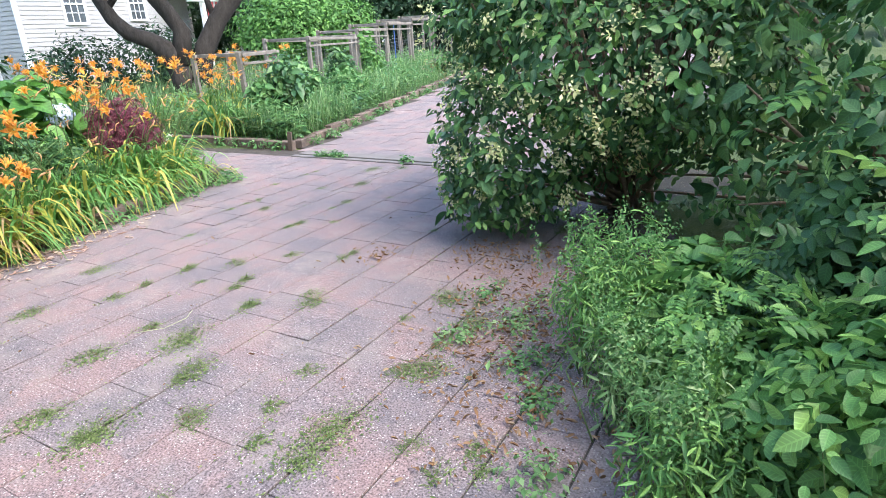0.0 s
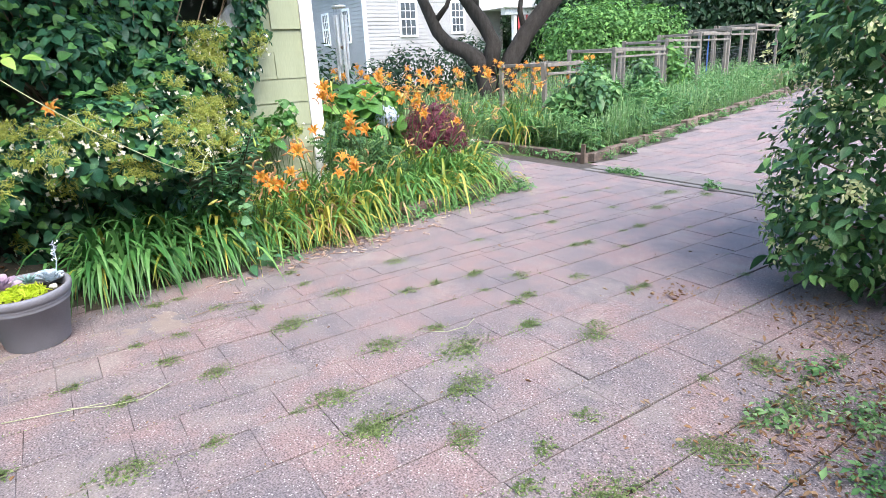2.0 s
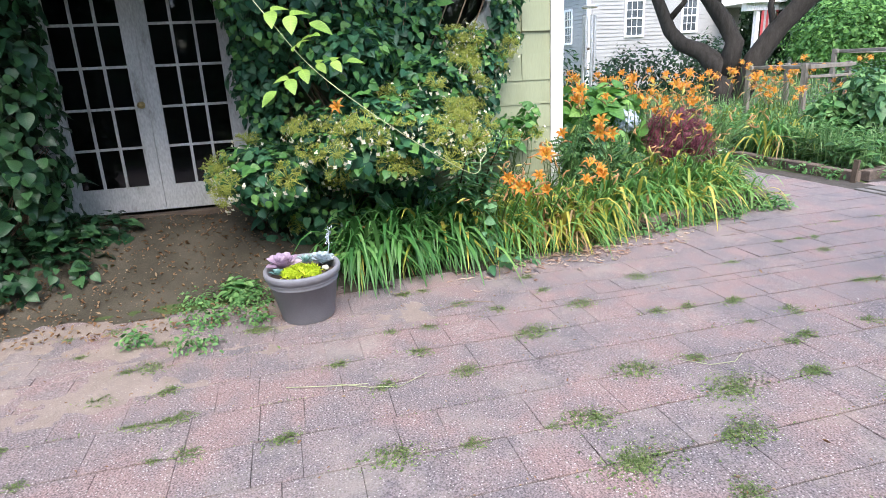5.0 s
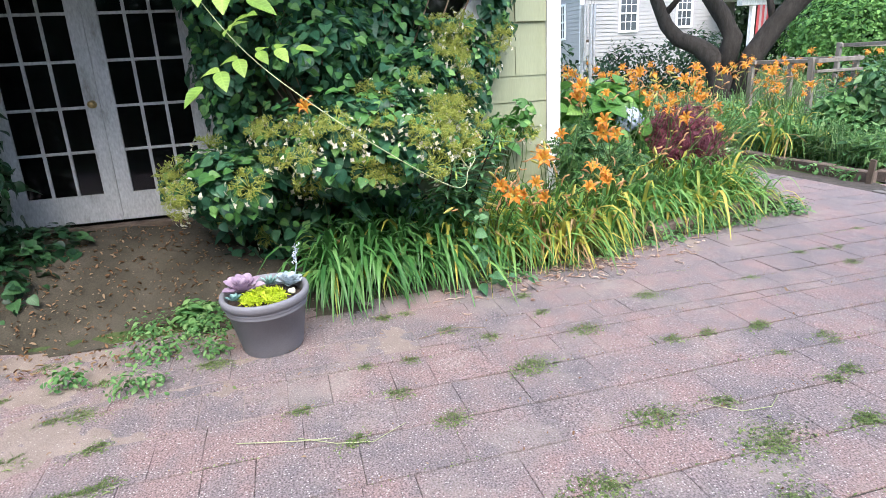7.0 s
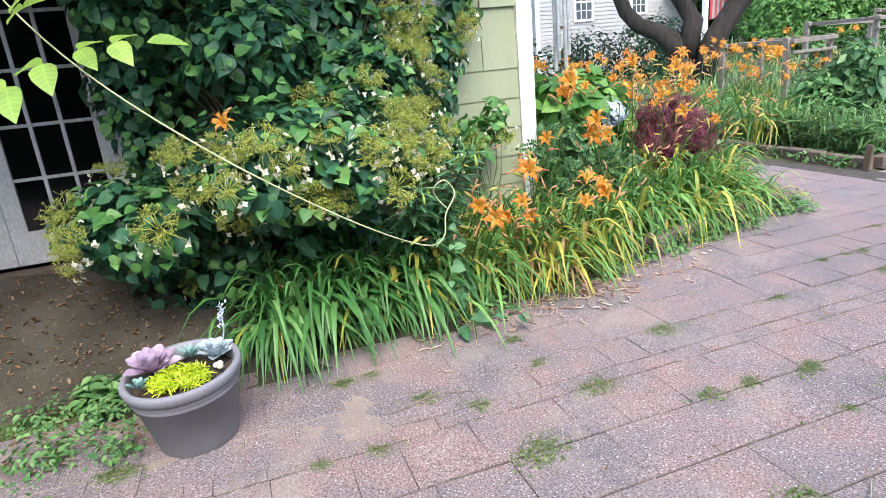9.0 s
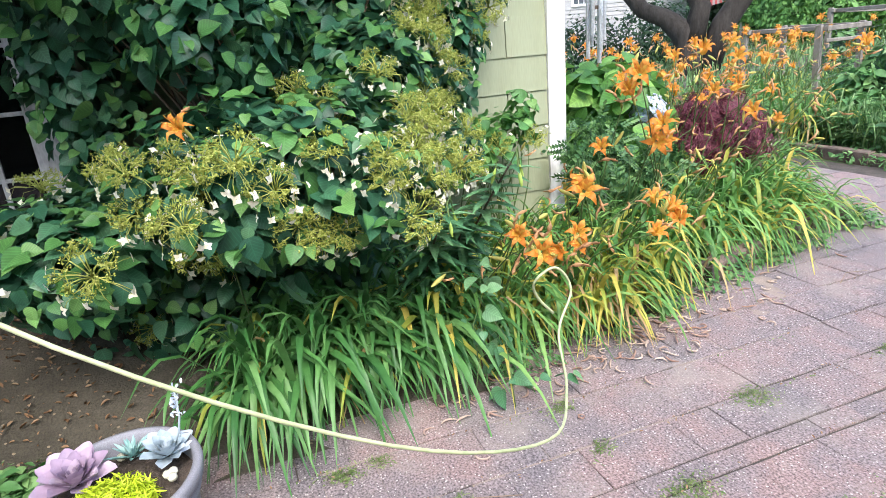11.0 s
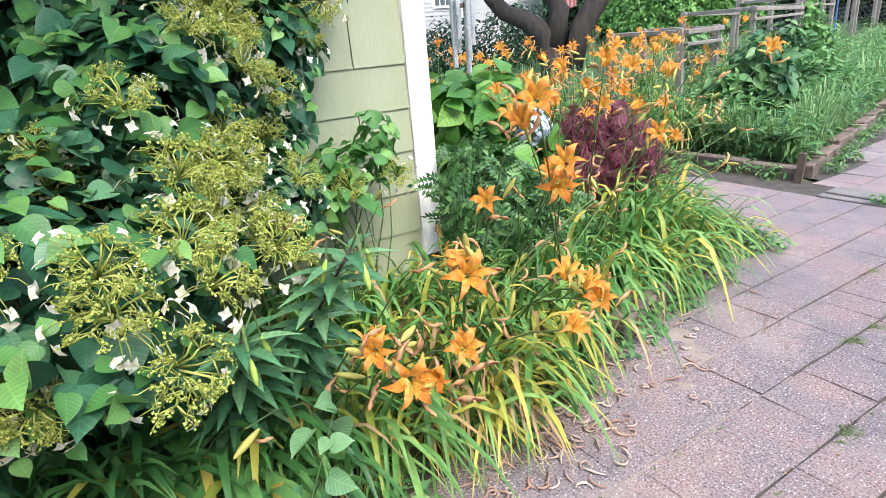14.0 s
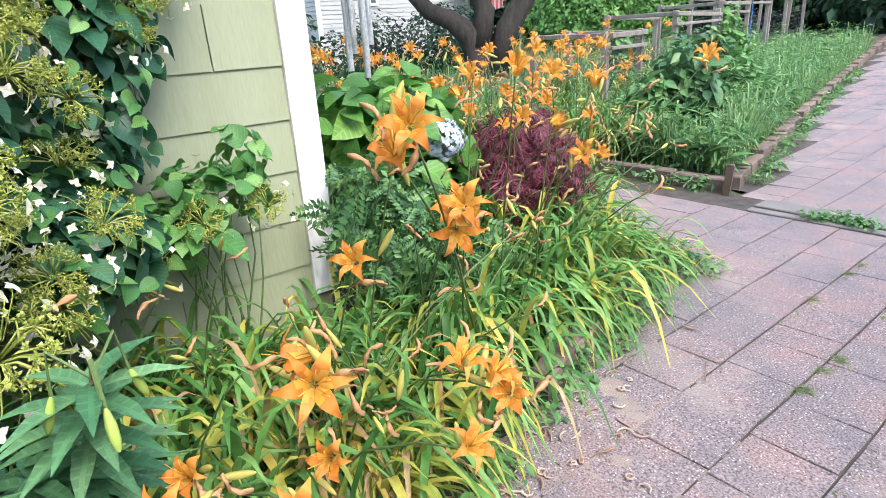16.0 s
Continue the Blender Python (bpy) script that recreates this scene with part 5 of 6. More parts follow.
FAT = leaf_shape([(0.0, 0.10), (0.4, 0.24), (0.75, 0.26), (0.95, 0.10), (1.0, 0.01)], 0.5, 0.18)
SPIKE = leaf_shape([(0.0, 0.09), (0.4, 0.11), (0.8, 0.06), (1.0, 0.005)], 0.6, 0.1)


def rosette(name, at, n, size, tmpl, mat, label, tilt=(0, 0)):
    root = thing(name, (PX + at[0], PY + at[1], 0.312 + at[2]), label, "succulent")
    P, T, NN, S = [], [], [], []
    for i in range(n):
        a, t = i * 2.399, i / n
        el = 1.35 - 1.2 * t
        T.append((math.cos(a) * math.cos(el), math.sin(a) * math.cos(el), math.sin(el)))
        NN.append((-math.cos(a) * math.sin(el), -math.sin(a) * math.sin(el), math.cos(el)))
        P.append((0.01 * math.cos(a), 0.01 * math.sin(a), 0.035 - 0.02 * t))
        S.append(size * (0.35 + 0.75 * t))
    V, F = scatter(tmpl, np.array(P), np.array(T), np.array(NN), np.array(S))
    put("leaves", mesh_of("leaves", V, F, M[mat], smooth=True), root, kind="stuff")
    root.rotation_euler = (radians(tilt[0]), radians(tilt[1]), 0)
    return root


rosette("rosette", (-0.04, -0.125, 0.0), 34, 0.115, FAT, "pinkfl", "large mauve rosette succulent in the pot", (0, 12))
bl = rosette("rosette", (-0.06, 0.12, 0.0), 36, 0.085, FAT, "bluesuc", "pale blue rosette succulent with a flower stalk in the pot", (-8, 8))
V, F = tube([[((-0.02, 0.03, 0.02), 0.004), ((-0.05, 0.04, 0.12), 0.0035), ((-0.06, 0.03, 0.22), 0.003)]], 6)
put("flower_stalk", mesh_of("flower_stalk", V, F, M["bluesuc"], smooth=True), bl)
P = np.array([(-0.058 + rng.normal(0, 0.008), 0.032 + rng.normal(0, 0.008), z) for z in np.linspace(0.12, 0.235, 40)])
put("flowers", mesh_of("flowers", *scatter(FAT, P, rng.normal(0, 1, (40, 3)) + (0, 0, 1), rng.normal(0, 1, (40, 3)), np.full(40, 0.016)), M["bluefl"]), bl, kind="stuff")
rosette("spiky_succulent", (-0.10, 0.02, 0.0), 26, 0.075, SPIKE, "agave", "small blue-green spiky succulent in the pot")
rosette("rosette", (0.10, -0.165, 0.0), 18, 0.045, FAT, "agave", "small pale green rosette at the pot's rim")
sed = thing("sedum", (PX + 0.085, PY - 0.02, 0.31), "lime green cushion of sedum in the pot", "succulent")
P, N = in_lobes(1500, [(0, 0, 0.0, 0.085, 0.105, 0.055), (0.02, 0.06, 0.0, 0.06, 0.06, 0.045), (0.01, -0.06, 0, 0.06, 0.06, 0.045)], 0.3, 0.0)
foliage("leaves", leafage(P, N, SPIKE, 0.024, 0.2, 0.4, -0.6), M["sedum"], sed)
for i, (x, y) in enumerate([(0.03, 0.125), (0.05, 0.14), (0.02, 0.14), (-0.13, -0.02)]):
    V, F = lathe([(0.0, 0.016), (0.010, 0.013), (0.015, 0.004), (0.012, -0.005), (0, -0.008)], 8)
    put("pebble", mesh_of("pebble", V, F, M["bract"], smooth=True), None, pose(PX + x, PY + y, 0.318, 0, 0, 40 * i), label="white pebble lying on the potting soil", category="pebble", group="pebbles in the pot")

# ---- hanging wisteria shoot ----
V, F = [], []
SHOOT = [(2.2, -3.5, 2.9), (2.8, -2.95, 2.2), (3.08, -2.64, 1.75), (3.2, -2.48, 1.53), (3.3, -2.28, 1.35), (3.3, -2.05, 1.18), (3.21, -1.86, 1.06), (3.10, -1.77, 1.035), (3.015, -1.73, 1.07), (2.985, -1.69, 1.115), (2.985, -1.715, 1.155), (2.975, -1.745, 1.135), (2.96, -1.73, 1.10), (2.955, -1.70, 1.065)]
sh = thing("wisteria_shoot", (2.2, -3.5, 2.9), "long pale wisteria shoot with young leaves arching down, tip curled", "vine")
WIST = compound(2, leaf_shape([(0.0, 0.03), (0.15, 0.20), (0.35, 0.30), (0.58, 0.28), (0.8, 0.16), (1.0, 0.006)], 0.25, -0.2), 0.45)
pts = [Vector(p) - Vector(SHOOT[0]) for p in SHOOT]
fine_pts = []
for i in range(len(pts) - 1):
    p0, p1, p2, p3 = pts[max(i - 1, 0)], pts[i], pts[i + 1], pts[min(i + 2, len(pts) - 1)]
    for s in range(6):
        t = s / 6
        fine_pts.append(0.5 * ((2 * p1) + (p2 - p0) * t + (2 * p0 - 5 * p1 + 4 * p2 - p3) * t * t + (3 * p1 - p0 - 3 * p2 + p3) * t ** 3))
put("stem", mesh_of("stem", *tube([[(p, 0.0014 + 0.0008 * i / len(fine_pts)) for i, p in enumerate(fine_pts)]], 7), M["vine"], smooth=True), sh)
for p, d, s in ((pts[3], (0.3, -0.55, -0.25), 0.17), (pts[3], (0.1, 0.5, 0.10), 0.14), (pts[3] + Vector((-0.03, -0.05, 0.07)), (0.5, 0.2, 0.2), 0.13), (pts[2], (0.3, 0.5, -0.1), 0.2)):
    V, F = scatter(WIST, [p], [d], [(0.5, -0.2, 0.9)], [s * 1.1])
    put("compound_leaf", mesh_of("compound_leaf", V, F, M["wist"], smooth=True), sh)

# overhead vine above the doors, widened out of view to shade doors and hydrangea
over = thing("wisteria", (0.3, -4.6, 2.6), "dark wisteria canopy hanging over the doors", "vine")
ol = [(0.75, -4.1, 3.12, 1.0, 1.6, 0.5), (0.4, -3.3, 3.2, 0.6, 0.8, 0.45), (1.3, -4.5, 3.5, 0.8, 1.3, 0.5), (1.1, -5.7, 2.0, 0.9, 0.9, 1.7), (1.7, -3.9, 3.35, 1.1, 1.7, 0.4), (1.3, -2.3, 3.35, 0.9, 1.1, 0.35), (0.55, -1.35, 3.2, 0.55, 0.9, 0.28)]
P, N = in_lobes(14000, ol, 0.9, 0.4)
foliage("leaves", leafage(P - np.array(over.location), N, BROAD, 0.15, 0.3, 0.5, 0.6), M["bush"], over)
twigs("stem", (0, 0, 0.6), P[P[:, 2] > 2.9] - np.array(over.location), M["twig"], over, 0.014, 30)

# ---- wild bushes on the other side of the paving ----
hs = thing("honeysuckle_bush", (5.0, 2.3, 0.0), "big honeysuckle bush with cream blossoms spilling over the paving", "bush")
hl = [(-0.05, -0.35, 1.35, 0.95, 1.0, 0.85), (-0.45, -0.55, 0.70, 0.62, 0.75, 0.55), (0.55, -0.45, 1.22, 0.8, 0.9, 0.62), (-0.6, -0.4, 1.7, 0.5, 0.6, 0.6), (0.3, 0.2, 2.3, 1.1, 1.1, 0.9), (-0.55, -0.75, 0.38, 0.45, 0.5, 0.36)]
P, N = in_lobes(15000, hl, 0.30, 0.05)
foliage("leaves", leafage(P, N, OVAL, 0.064, 0.28, 0.5, 0.5), M["bush"], hs)
P1, N1 = in_lobes(3400, hl, 0.05, 0.2)
foliage("fresh_leaves", leafage(P1 + N1 * 0.04, N1, OVAL, 0.060, 0.25, 0.6, 0.2), M["bush_l"], hs, "fresh light green shoots")
P2, N2 = in_lobes(700, hl, 0.03, 0.3)
pick = (N2[:, 0] < 0.0) | (N2[:, 1] < -0.5)
P2, N2 = P2[pick], N2[pick]
P2, N2 = P2[:230], N2[:230]
cl = np.repeat(P2, 30, 0) + rng.normal(0, 0.034, (len(P2) * 30, 3)) + np.repeat(N2, 30, 0) * 0.07
foliage("blossom", leafage(cl, np.repeat(N2, 30, 0), DIAMOND, 0.028, 0.25, 0.5, 0.0), M["cream"], hs, "cream blossom clusters")
twigs("stem", (0.2, 0.2, 0.0), P, M["twig"], hs, 0.02, 70)

wild = thing("wild_thicket", (7.2, 2.2, 0.0), "dark thicket of wild saplings and vines", "bush")
# lobes at z 3.6 and 3.9 are unseen, added to shade the thicket
wl = [(0.0, 0.2, 1.9, 1.5, 1.3, 1.5), (-0.7, -0.6, 1.5, 0.8, 0.8, 0.9), (0.3, -1.6, 1.6, 1.2, 1.0, 1.2), (-0.5, -1.1, 0.75, 0.8, 0.9, 0.55), (1.2, -3.2, 1.4, 1.0, 1.3, 1.2), (0.0, 0.3, 3.6, 1.8, 1.6, 1.0), (0.2, 0.4, 3.9, 1.3, 1.5, 0.7), (-1.3, 0.1, 0.45, 1.0, 0.6, 0.5)]
P, N = in_lobes(12000, wl, 0.32, 0.05)
foliage("leaves", leafage(P, N, OVAL, 0.080, 0.3, 0.5, 0.5), M["bush"], wild)
P1, N1 = in_lobes(420, wl, 0.04, 0.2)
foliage("compound_leaves", leafage(P1, N1, PINNATE, 0.20, 0.25, 0.6, 0.4), M["bush_l"], wild, "light green compound leaves")
twigs("stem", (0, 0, 0), P, M["twig"], wild, 0.025, 60)

sprig = leafy("leafy_sprig", (0.22, -0.46, 0.08), [(0.02, 0.0, 0.86, 0.15, 0.24, 0.13), (0.05, 0.12, 0.98, 0.08, 0.10, 0.12), (0.05, -0.2, 0.74, 0.16, 0.2, 0.14)], 300, HEART, 0.062, "hyd_fresh", "hydrangea sprig with light leaves and lacy heads before the siding", "shrub", 0.7)
for x, y, z in ((0.16, -0.10, 0.78), (0.18, 0.14, 0.80), (0.20, -0.32, 0.66)):
    put("flower_head", heads[0], sprig, Matrix.LocRotScale(Vector((x, y, z)), Vector((0.8, -0.3, 0.55)).to_track_quat('Z', 'Y'), Vector((0.8, 0.8, 0.8))))
for i, (x, y, h, nm, tm, sz, mt, lab) in enumerate([
        (5.62, -0.20, 0.62, "pepperweed", "LANCE", 0.042, "bush_l", "upright green pepperweed with seed spikes"), (5.78, -0.05, 0.66, "pepperweed", "LANCE", 0.042, "bush_l", "upright green pepperweed with seed spikes"),
        (5.84, -0.55, 0.50, "pepperweed", "LANCE", 0.04, "grass", "upright pale green pepperweed"), (6.08, -0.80, 0.52, "pepperweed", "LANCE", 0.042, "grass", "upright pale green pepperweed"),
        (6.10, -1.00, 0.48, "pepperweed", "LANCE", 0.042, "bush_l", "upright green pepperweed with seed spikes"), (5.55, 0.15, 0.60, "pepperweed", "LANCE", 0.042, "bush_l", "upright green pepperweed with seed spikes"),
        (6.15, -0.35, 0.55, "sapling", "FERNY", 0.14, "bush_l", "low sapling with ferny light green leaves"), (6.30, -0.05, 0.60, "sapling", "FERNY", 0.15, "bush", "low sapling with ferny dark leaves"),
        (6.0, 0.15, 0.5, "burdock", "BROAD", 0.10, "bush_l", "weed with broad light green leaves"), (6.4, -0.6, 0.55, "sapling", "PINNATE", 0.15, "bush_l", "sapling with compound green leaves"),
        (6.55, -0.95, 0.75, "sapling", "OVAL", 0.058, "bush_l", "bright green sapling with pointed leaves"), (6.75, -0.55, 1.0, "sapling", "PINNATE", 0.15, "bush_l", "sapling with light compound leaves"),
        (6.6, 0.1, 1.1, "sapling", "PINNATE", 0.16, "bush", "sapling with dark compound leaves"), (6.95, -1.15, 0.7, "sapling", "OVAL", 0.058, "bush_l", "bright green sapling with pointed leaves")]):
    tm = {"LANCE": LANCE, "FERNY": FERNY, "BROAD": BROAD, "PINNATE": PINNATE, "OVAL": OVAL}[tm]
    n = 1300 if nm == "pepperweed" else (420 if nm == "sapling" and tm is not OVAL else 900)
    pl = leafy(nm, (x, y, 0.02), [(0, 0, h * 0.55, 0.16 if nm == "pepperweed" else 0.28, 0.16 if nm == "pepperweed" else 0.28, h * 0.5), (0.1, 0.12, h * 0.4, 0.2, 0.2, h * 0.4)], n, tm, sz, mt, lab, "weed", 0.8, 0.1 if nm == "pepperweed" else 0.3, 0.5, 16, 0.004, "wild plants at the paving's edge")
    if nm == "pepperweed":
        sp = []
        for k in range(16):
            b = np.array((rng.normal(0, 0.08), rng.normal(0, 0.08), h * rng.uniform(0.65, 0.95)))
            t = np.linspace(0, 1, 34)[:, None]
            sp.append(b + t * np.array((rng.normal(0, 0.03), rng.normal(0, 0.03), 0.17)) + rng.normal(0, 0.008, (34, 3)))
        sp = np.concatenate(sp)
        foliage("seed_spike", scatter(BROAD, sp, rng.normal(0, 1, sp.shape) + (0, 0, 0.6), rng.normal(0, 1, sp.shape), np.full(len(sp), 0.012)), M["weed"], pl)


# ---- the wild bed ----
def in_bed(n, y0=4.05, y1=16.0, depth=3.6, power=1.0):
    y = y0 + (y1 - y0) * rng.random(n) ** 1.3
    x = drive_left(y) - 0.12 - depth * rng.random(n) ** power
    return np.stack([x, y, north(y) + 0.08], 1)


meadow = thing("meadow", (0, 0, 0), "waist-high grass and weeds filling the wild bed", "grass", kind="stuff")
P = in_bed(15000, power=1.3)
tall = 0.42 + 0.22 * np.sin(P[:, 0] * 2.7 + P[:, 1]) * np.sin(P[:, 1] * 2.1)
foliage("blades", blades(P, rng.random(len(P)) * 6.28, tall * rng.uniform(0.5, 1.3, len(P)), GRASS, 1.2), M["grass"], meadow)
Q_ = in_bed(17000, power=1.1)
Q_[:, 2] += rng.random(len(Q_)) * (0.5 + 0.25 * np.sin(Q_[:, 0] * 3.3) * np.sin(Q_[:, 1] * 2.9))
foliage("weed_leaves", leafage(Q_, np.tile((0, 0, 1.0), (len(Q_), 1)), LANCE, 0.10, 0.3, 0.5, 0.1), M["weed"], meadow)
Q2 = in_bed(5200, 4.05, 9.5, 2.2)
Q2[:, 2] += rng.random(len(Q2)) * 0.3
foliage("dark_leaves", leafage(Q2, np.tile((0, 0, 1.0), (len(Q2), 1)), OVAL, 0.09, 0.3, 0.5, 0.2), M["bush"], meadow)
for x, y, h, mt in ((-0.95, 5.0, 1.15, "bush"), (-1.3, 5.4, 1.2, "bush"), (-1.2, 4.7, 0.8, "weed"), (-2.0, 6.6, 1.0, "weed"), (-2.6, 8.4, 1.1, "bush"), (-1.6, 7.4, 0.8, "weed"), (-3.3, 10.5, 1.3, "bush_l"), (-3.6, 7.6, 1.0, "bush")):
    leafy("tall_weed", (x, y, float(north(y)) + 0.08), [(0, 0, h * 0.6, 0.24, 0.24, h * 0.42), (0.15, 0.1, h * 0.45, 0.22, 0.22, h * 0.35)], 420, OVAL, 0.12, mt, "tall leafy weed standing above the grass", "weed", 0.8, 0.2, 0.5, 10, 0.006, "tall weeds in the wild bed")
lawn = thing("lawn_tufts", (0, 0, 0), "rough grass round the trees", "grass", kind="stuff")
P = np.stack([rng.uniform(-17, -3.5, 9000), rng.uniform(3.0, 20, 9000), np.zeros(9000)], 1)
P[:, 2] = north(P[:, 1])
P = P[P[:, 0] < drive_left(P[:, 1]) - 3.2]
foliage("blades", blades(P, rng.random(len(P)) * 6.28, rng.uniform(0.25, 0.6, len(P)), GRASS, 2.5), M["grass"], lawn)


for i in range(26):
    y = 3.84 if i < 9 else 4.3 + (i - 9) * 0.5
    x = -0.05 - 0.3 * i if i < 9 else float(drive_left(y)) + 0.06
    leafy("clover", (x + rng.normal(0, 0.04), y, float(north(y))), [(0, 0, 0.05, 0.12, 0.13, 0.09)], 110, LANCE if i % 2 else DIAMOND, 0.05, "weed", "low weeds at the foot of the edging", "weed", 0.8, 0.0, 0.9, 0, group="weeds along the edging")


for x, y in ((0.98, 3.50), (1.12, 3.55), (1.26, 3.52), (2.3, 3.5), (3.3, 3.62)):
    leafy("clover", (x, y, 0.0), [(0, 0, 0.04, 0.13, 0.07, 0.06)], 130, DIAMOND, 0.035, "weed", "low weeds rooted in the slot of the drain", "weed", 0.8, 0.0, 0.9, 0, group="weeds in the drain")


# ---- trees and distance ----
def tree(at, limbs, lobes, n, size, mat, label, name="tree", bark=True):
    root = thing(name, at, label, "tree")
    if limbs:
        V, F = tube(limbs, 9)
        V = [tuple(Vector(v) + noise.noise_vector(Vector(v) * 4) * 0.03) for v in V]
        put("trunk", mesh_of("trunk", V, F, M["bark"], smooth=True), root)
    P, N = in_lobes(n, lobes, 0.5, 0.1)
    foliage("crown", leafage(P, N, DIAMOND, size, 0.3, 0.5, 0.4), M[mat], root)
    return root


def limb(*stations):
    """Limb across the view of the garden: (sideways, height, radius)."""
    return [((0.64 * r, 0.77 * r, z), w) for r, z, w in stations]


tree((-9.0, 9.5, 0.1), [
    limb((0.0, -0.2, 0.44), (-0.1, 0.5, 0.36), (-0.3, 1.15, 0.32), (-0.75, 1.55, 0.24), (-1.3, 1.78, 0.20), (-1.62, 2.15, 0.18), (-1.85, 2.7, 0.17), (-2.2, 3.5, 0.15), (-2.4, 4.6, 0.10)),
    limb((-0.1, 0.9, 0.30), (0.08, 1.75, 0.25), (-0.22, 2.3, 0.23), (-0.62, 2.85, 0.20), (-1.05, 3.45, 0.17), (-1.3, 4.6, 0.10)),
    limb((-0.45, 2.6, 0.12), (-0.42, 3.1, 0.10), (-0.25, 3.7, 0.08), (0.0, 4.8, 0.05)),
    limb((0.25, 0.3, 0.36), (0.62, 1.3, 0.28), (1.1, 2.05, 0.26), (1.6, 2.65, 0.25), (2.25, 3.3, 0.23), (3.2, 4.3, 0.14)),
    limb((1.0, 2.0, 0.10), (0.85, 2.6, 0.08), (0.95, 3.4, 0.06)), limb((-1.7, 2.4, 0.09), (-1.3, 2.85, 0.07), (-1.1, 3.3, 0.06))],
    [(0, 0, 5.6, 3.6, 4.0, 1.7), (0.5, -2.5, 4.9, 1.6, 1.8, 1.1), (0.2, 3, 5.2, 1.8, 2.0, 1.2)], 7000, 0.16, "tree", "old dark-barked garden tree with leaning limbs")
for at, lobes, n, size, mat, lab in [
        ((-12.5, 8.6, 0.1), [(0, 0, 0.9, 0.9, 1.0, 1.0), (0.2, 1.9, 1.0, 0.9, 1.3, 1.1), (0.3, -1.2, 0.7, 0.8, 0.8, 0.8)], 3800, 0.12, "tree_d", "dark green shrub before the white house"),
        ((-13.5, 12.6, 0.2), [(0, 0, 1.0, 0.9, 1.2, 1.1)], 1800, 0.12, "tree_d", "dark green shrub before the white house"),
        ((-5.0, 1.2, 0.0), [(0, 0, 0.8, 1.0, 1.2, 0.9), (-1, 1.2, 0.9, 1.2, 1.0, 1.0)], 2600, 0.12, "tree_d", "dark shrub behind the green house"),
        ((-12.5, 17.5, 0.4), [(0, 0, 1.5, 2.2, 2.2, 1.6), (1.5, 1.8, 1.4, 1.6, 1.8, 1.4), (-1, 2.5, 1.8, 2, 2, 1.8)], 15000, 0.16, "tree_b", "bright green rounded shrub behind the fence"),
        ((-11.0, 23.5, 0.5), [(0, 0, 2.6, 3.2, 3.2, 2.6), (2.5, 1.5, 2.2, 2.2, 2.4, 2.2), (-4, 0, 2.6, 2.6, 2.4, 2.8)], 11000, 0.24, "tree_d", "dark tree beyond the fence")]:
    tree(at, [[((0, 0, -0.1), 0.08), ((0, 0, 1.2), 0.04)]], lobes, n, size, mat, lab, "shrub")
# (11.5, -4.5) and (10, -8.5): unseen trees added to block low sky light
spots = [(-20, 27, 7, "tree_d"), (-14, 32, 8, "tree_d"), (-6, 34, 8, "tree"), (0, 32, 7.5, "tree_d"), (6, 30, 7, "tree"), (-28, 24, 8, "tree_d"), (-31, 12, 9, "tree"), (-30, 2, 8, "tree_d"), (12, 24, 7, "tree_d"), (11.5, -4.5, 5.8, "tree_d"), (10, -8.5, 6, "tree_d"), (-22, -6, 8, "tree"),
         (-36, 20, 10, "tree_d"), (14, 10, 6.5, "tree"), (14, 0, 6.5, "tree_d"), (13, -9, 6.5, "tree"), (3, -15, 7, "tree_d"), (-7, 26, 6.5, "tree_d"), (-3.5, 22, 4.5, "tree_d"), (-16, 21, 7, "tree_d"), (-10, 28, 8, "tree_d"), (-25, 20, 9, "tree_d"), (-18, 24, 8, "tree_d"), (1, 24, 6, "tree_d")]
for x, y, h, mt in spots:
    r = h * 0.42
    tree((x, y, 0.4 if y > 5 else 0), [[((0, 0, -0.5), 0.28), ((0.1, 0, h * 0.3), 0.22), ((0, 0.1, h * 0.7), 0.1)]],
         [(0, 0, h * 0.55, r, r, h * 0.42), (r * 0.6, 0.3, h * 0.4, r * 0.7, r * 0.7, h * 0.32), (-r * 0.5, -0.5, h * 0.38, r * 0.75, r * 0.7, h * 0.34), (0, r * 0.6, h * 0.3, r * 0.8, r * 0.7, h * 0.28)], 6500, 0.34, mt, "leafy tree beyond the gardens")
h2 = thing("house", (-26, 38, 0.5), "distant white house glimpsed among trees", "house")
box_part("wall", [(-3, -3, 0, 3, 3, 4.5)], M["clap"], h2, 0.0)
put("roof", mesh_of("roof", [(-3.4, -3.4, 4.5), (3.4, -3.4, 4.5), (3.4, 3.4, 4.5), (-3.4, 3.4, 4.5), (0, -3.4, 6.4), (0, 3.4, 6.4)], [(0, 3, 2, 1), (1, 2, 5, 4), (3, 0, 4, 5), (0, 1, 4), (2, 3, 5)], M["roof"]), h2)
for y in (-1.6, 0.8):
    box_part("window", [(3.0, y, 2.0, 3.06, y + 0.9, 3.5)], M["farglass"], h2, 0.0)


# ---- small growth and litter on the paving ----
def tuft(n, r, mat, tmpl, size):
    P = np.stack([rng.normal(0, r, n), rng.normal(0, r * 1.6, n), rng.random(n) ** 2 * 0.012], 1)
    V, F = leafage(P, np.tile((0, 0, 1.0), (n, 1)) + P * (4, 4, 0), tmpl, size, 0.3, 1.0, -0.1)
    B = P[: n // 3] * (0.6, 0.6, 0)
    v2, f2 = blades(B, rng.random(len(B)) * 6.28, rng.uniform(0.02, 0.045, len(B)), GRASS, 1.6)
    V, F = join([(V, F), (v2, f2)])
    return mesh_of("weed_tuft", V, F, M[mat], smooth=True)


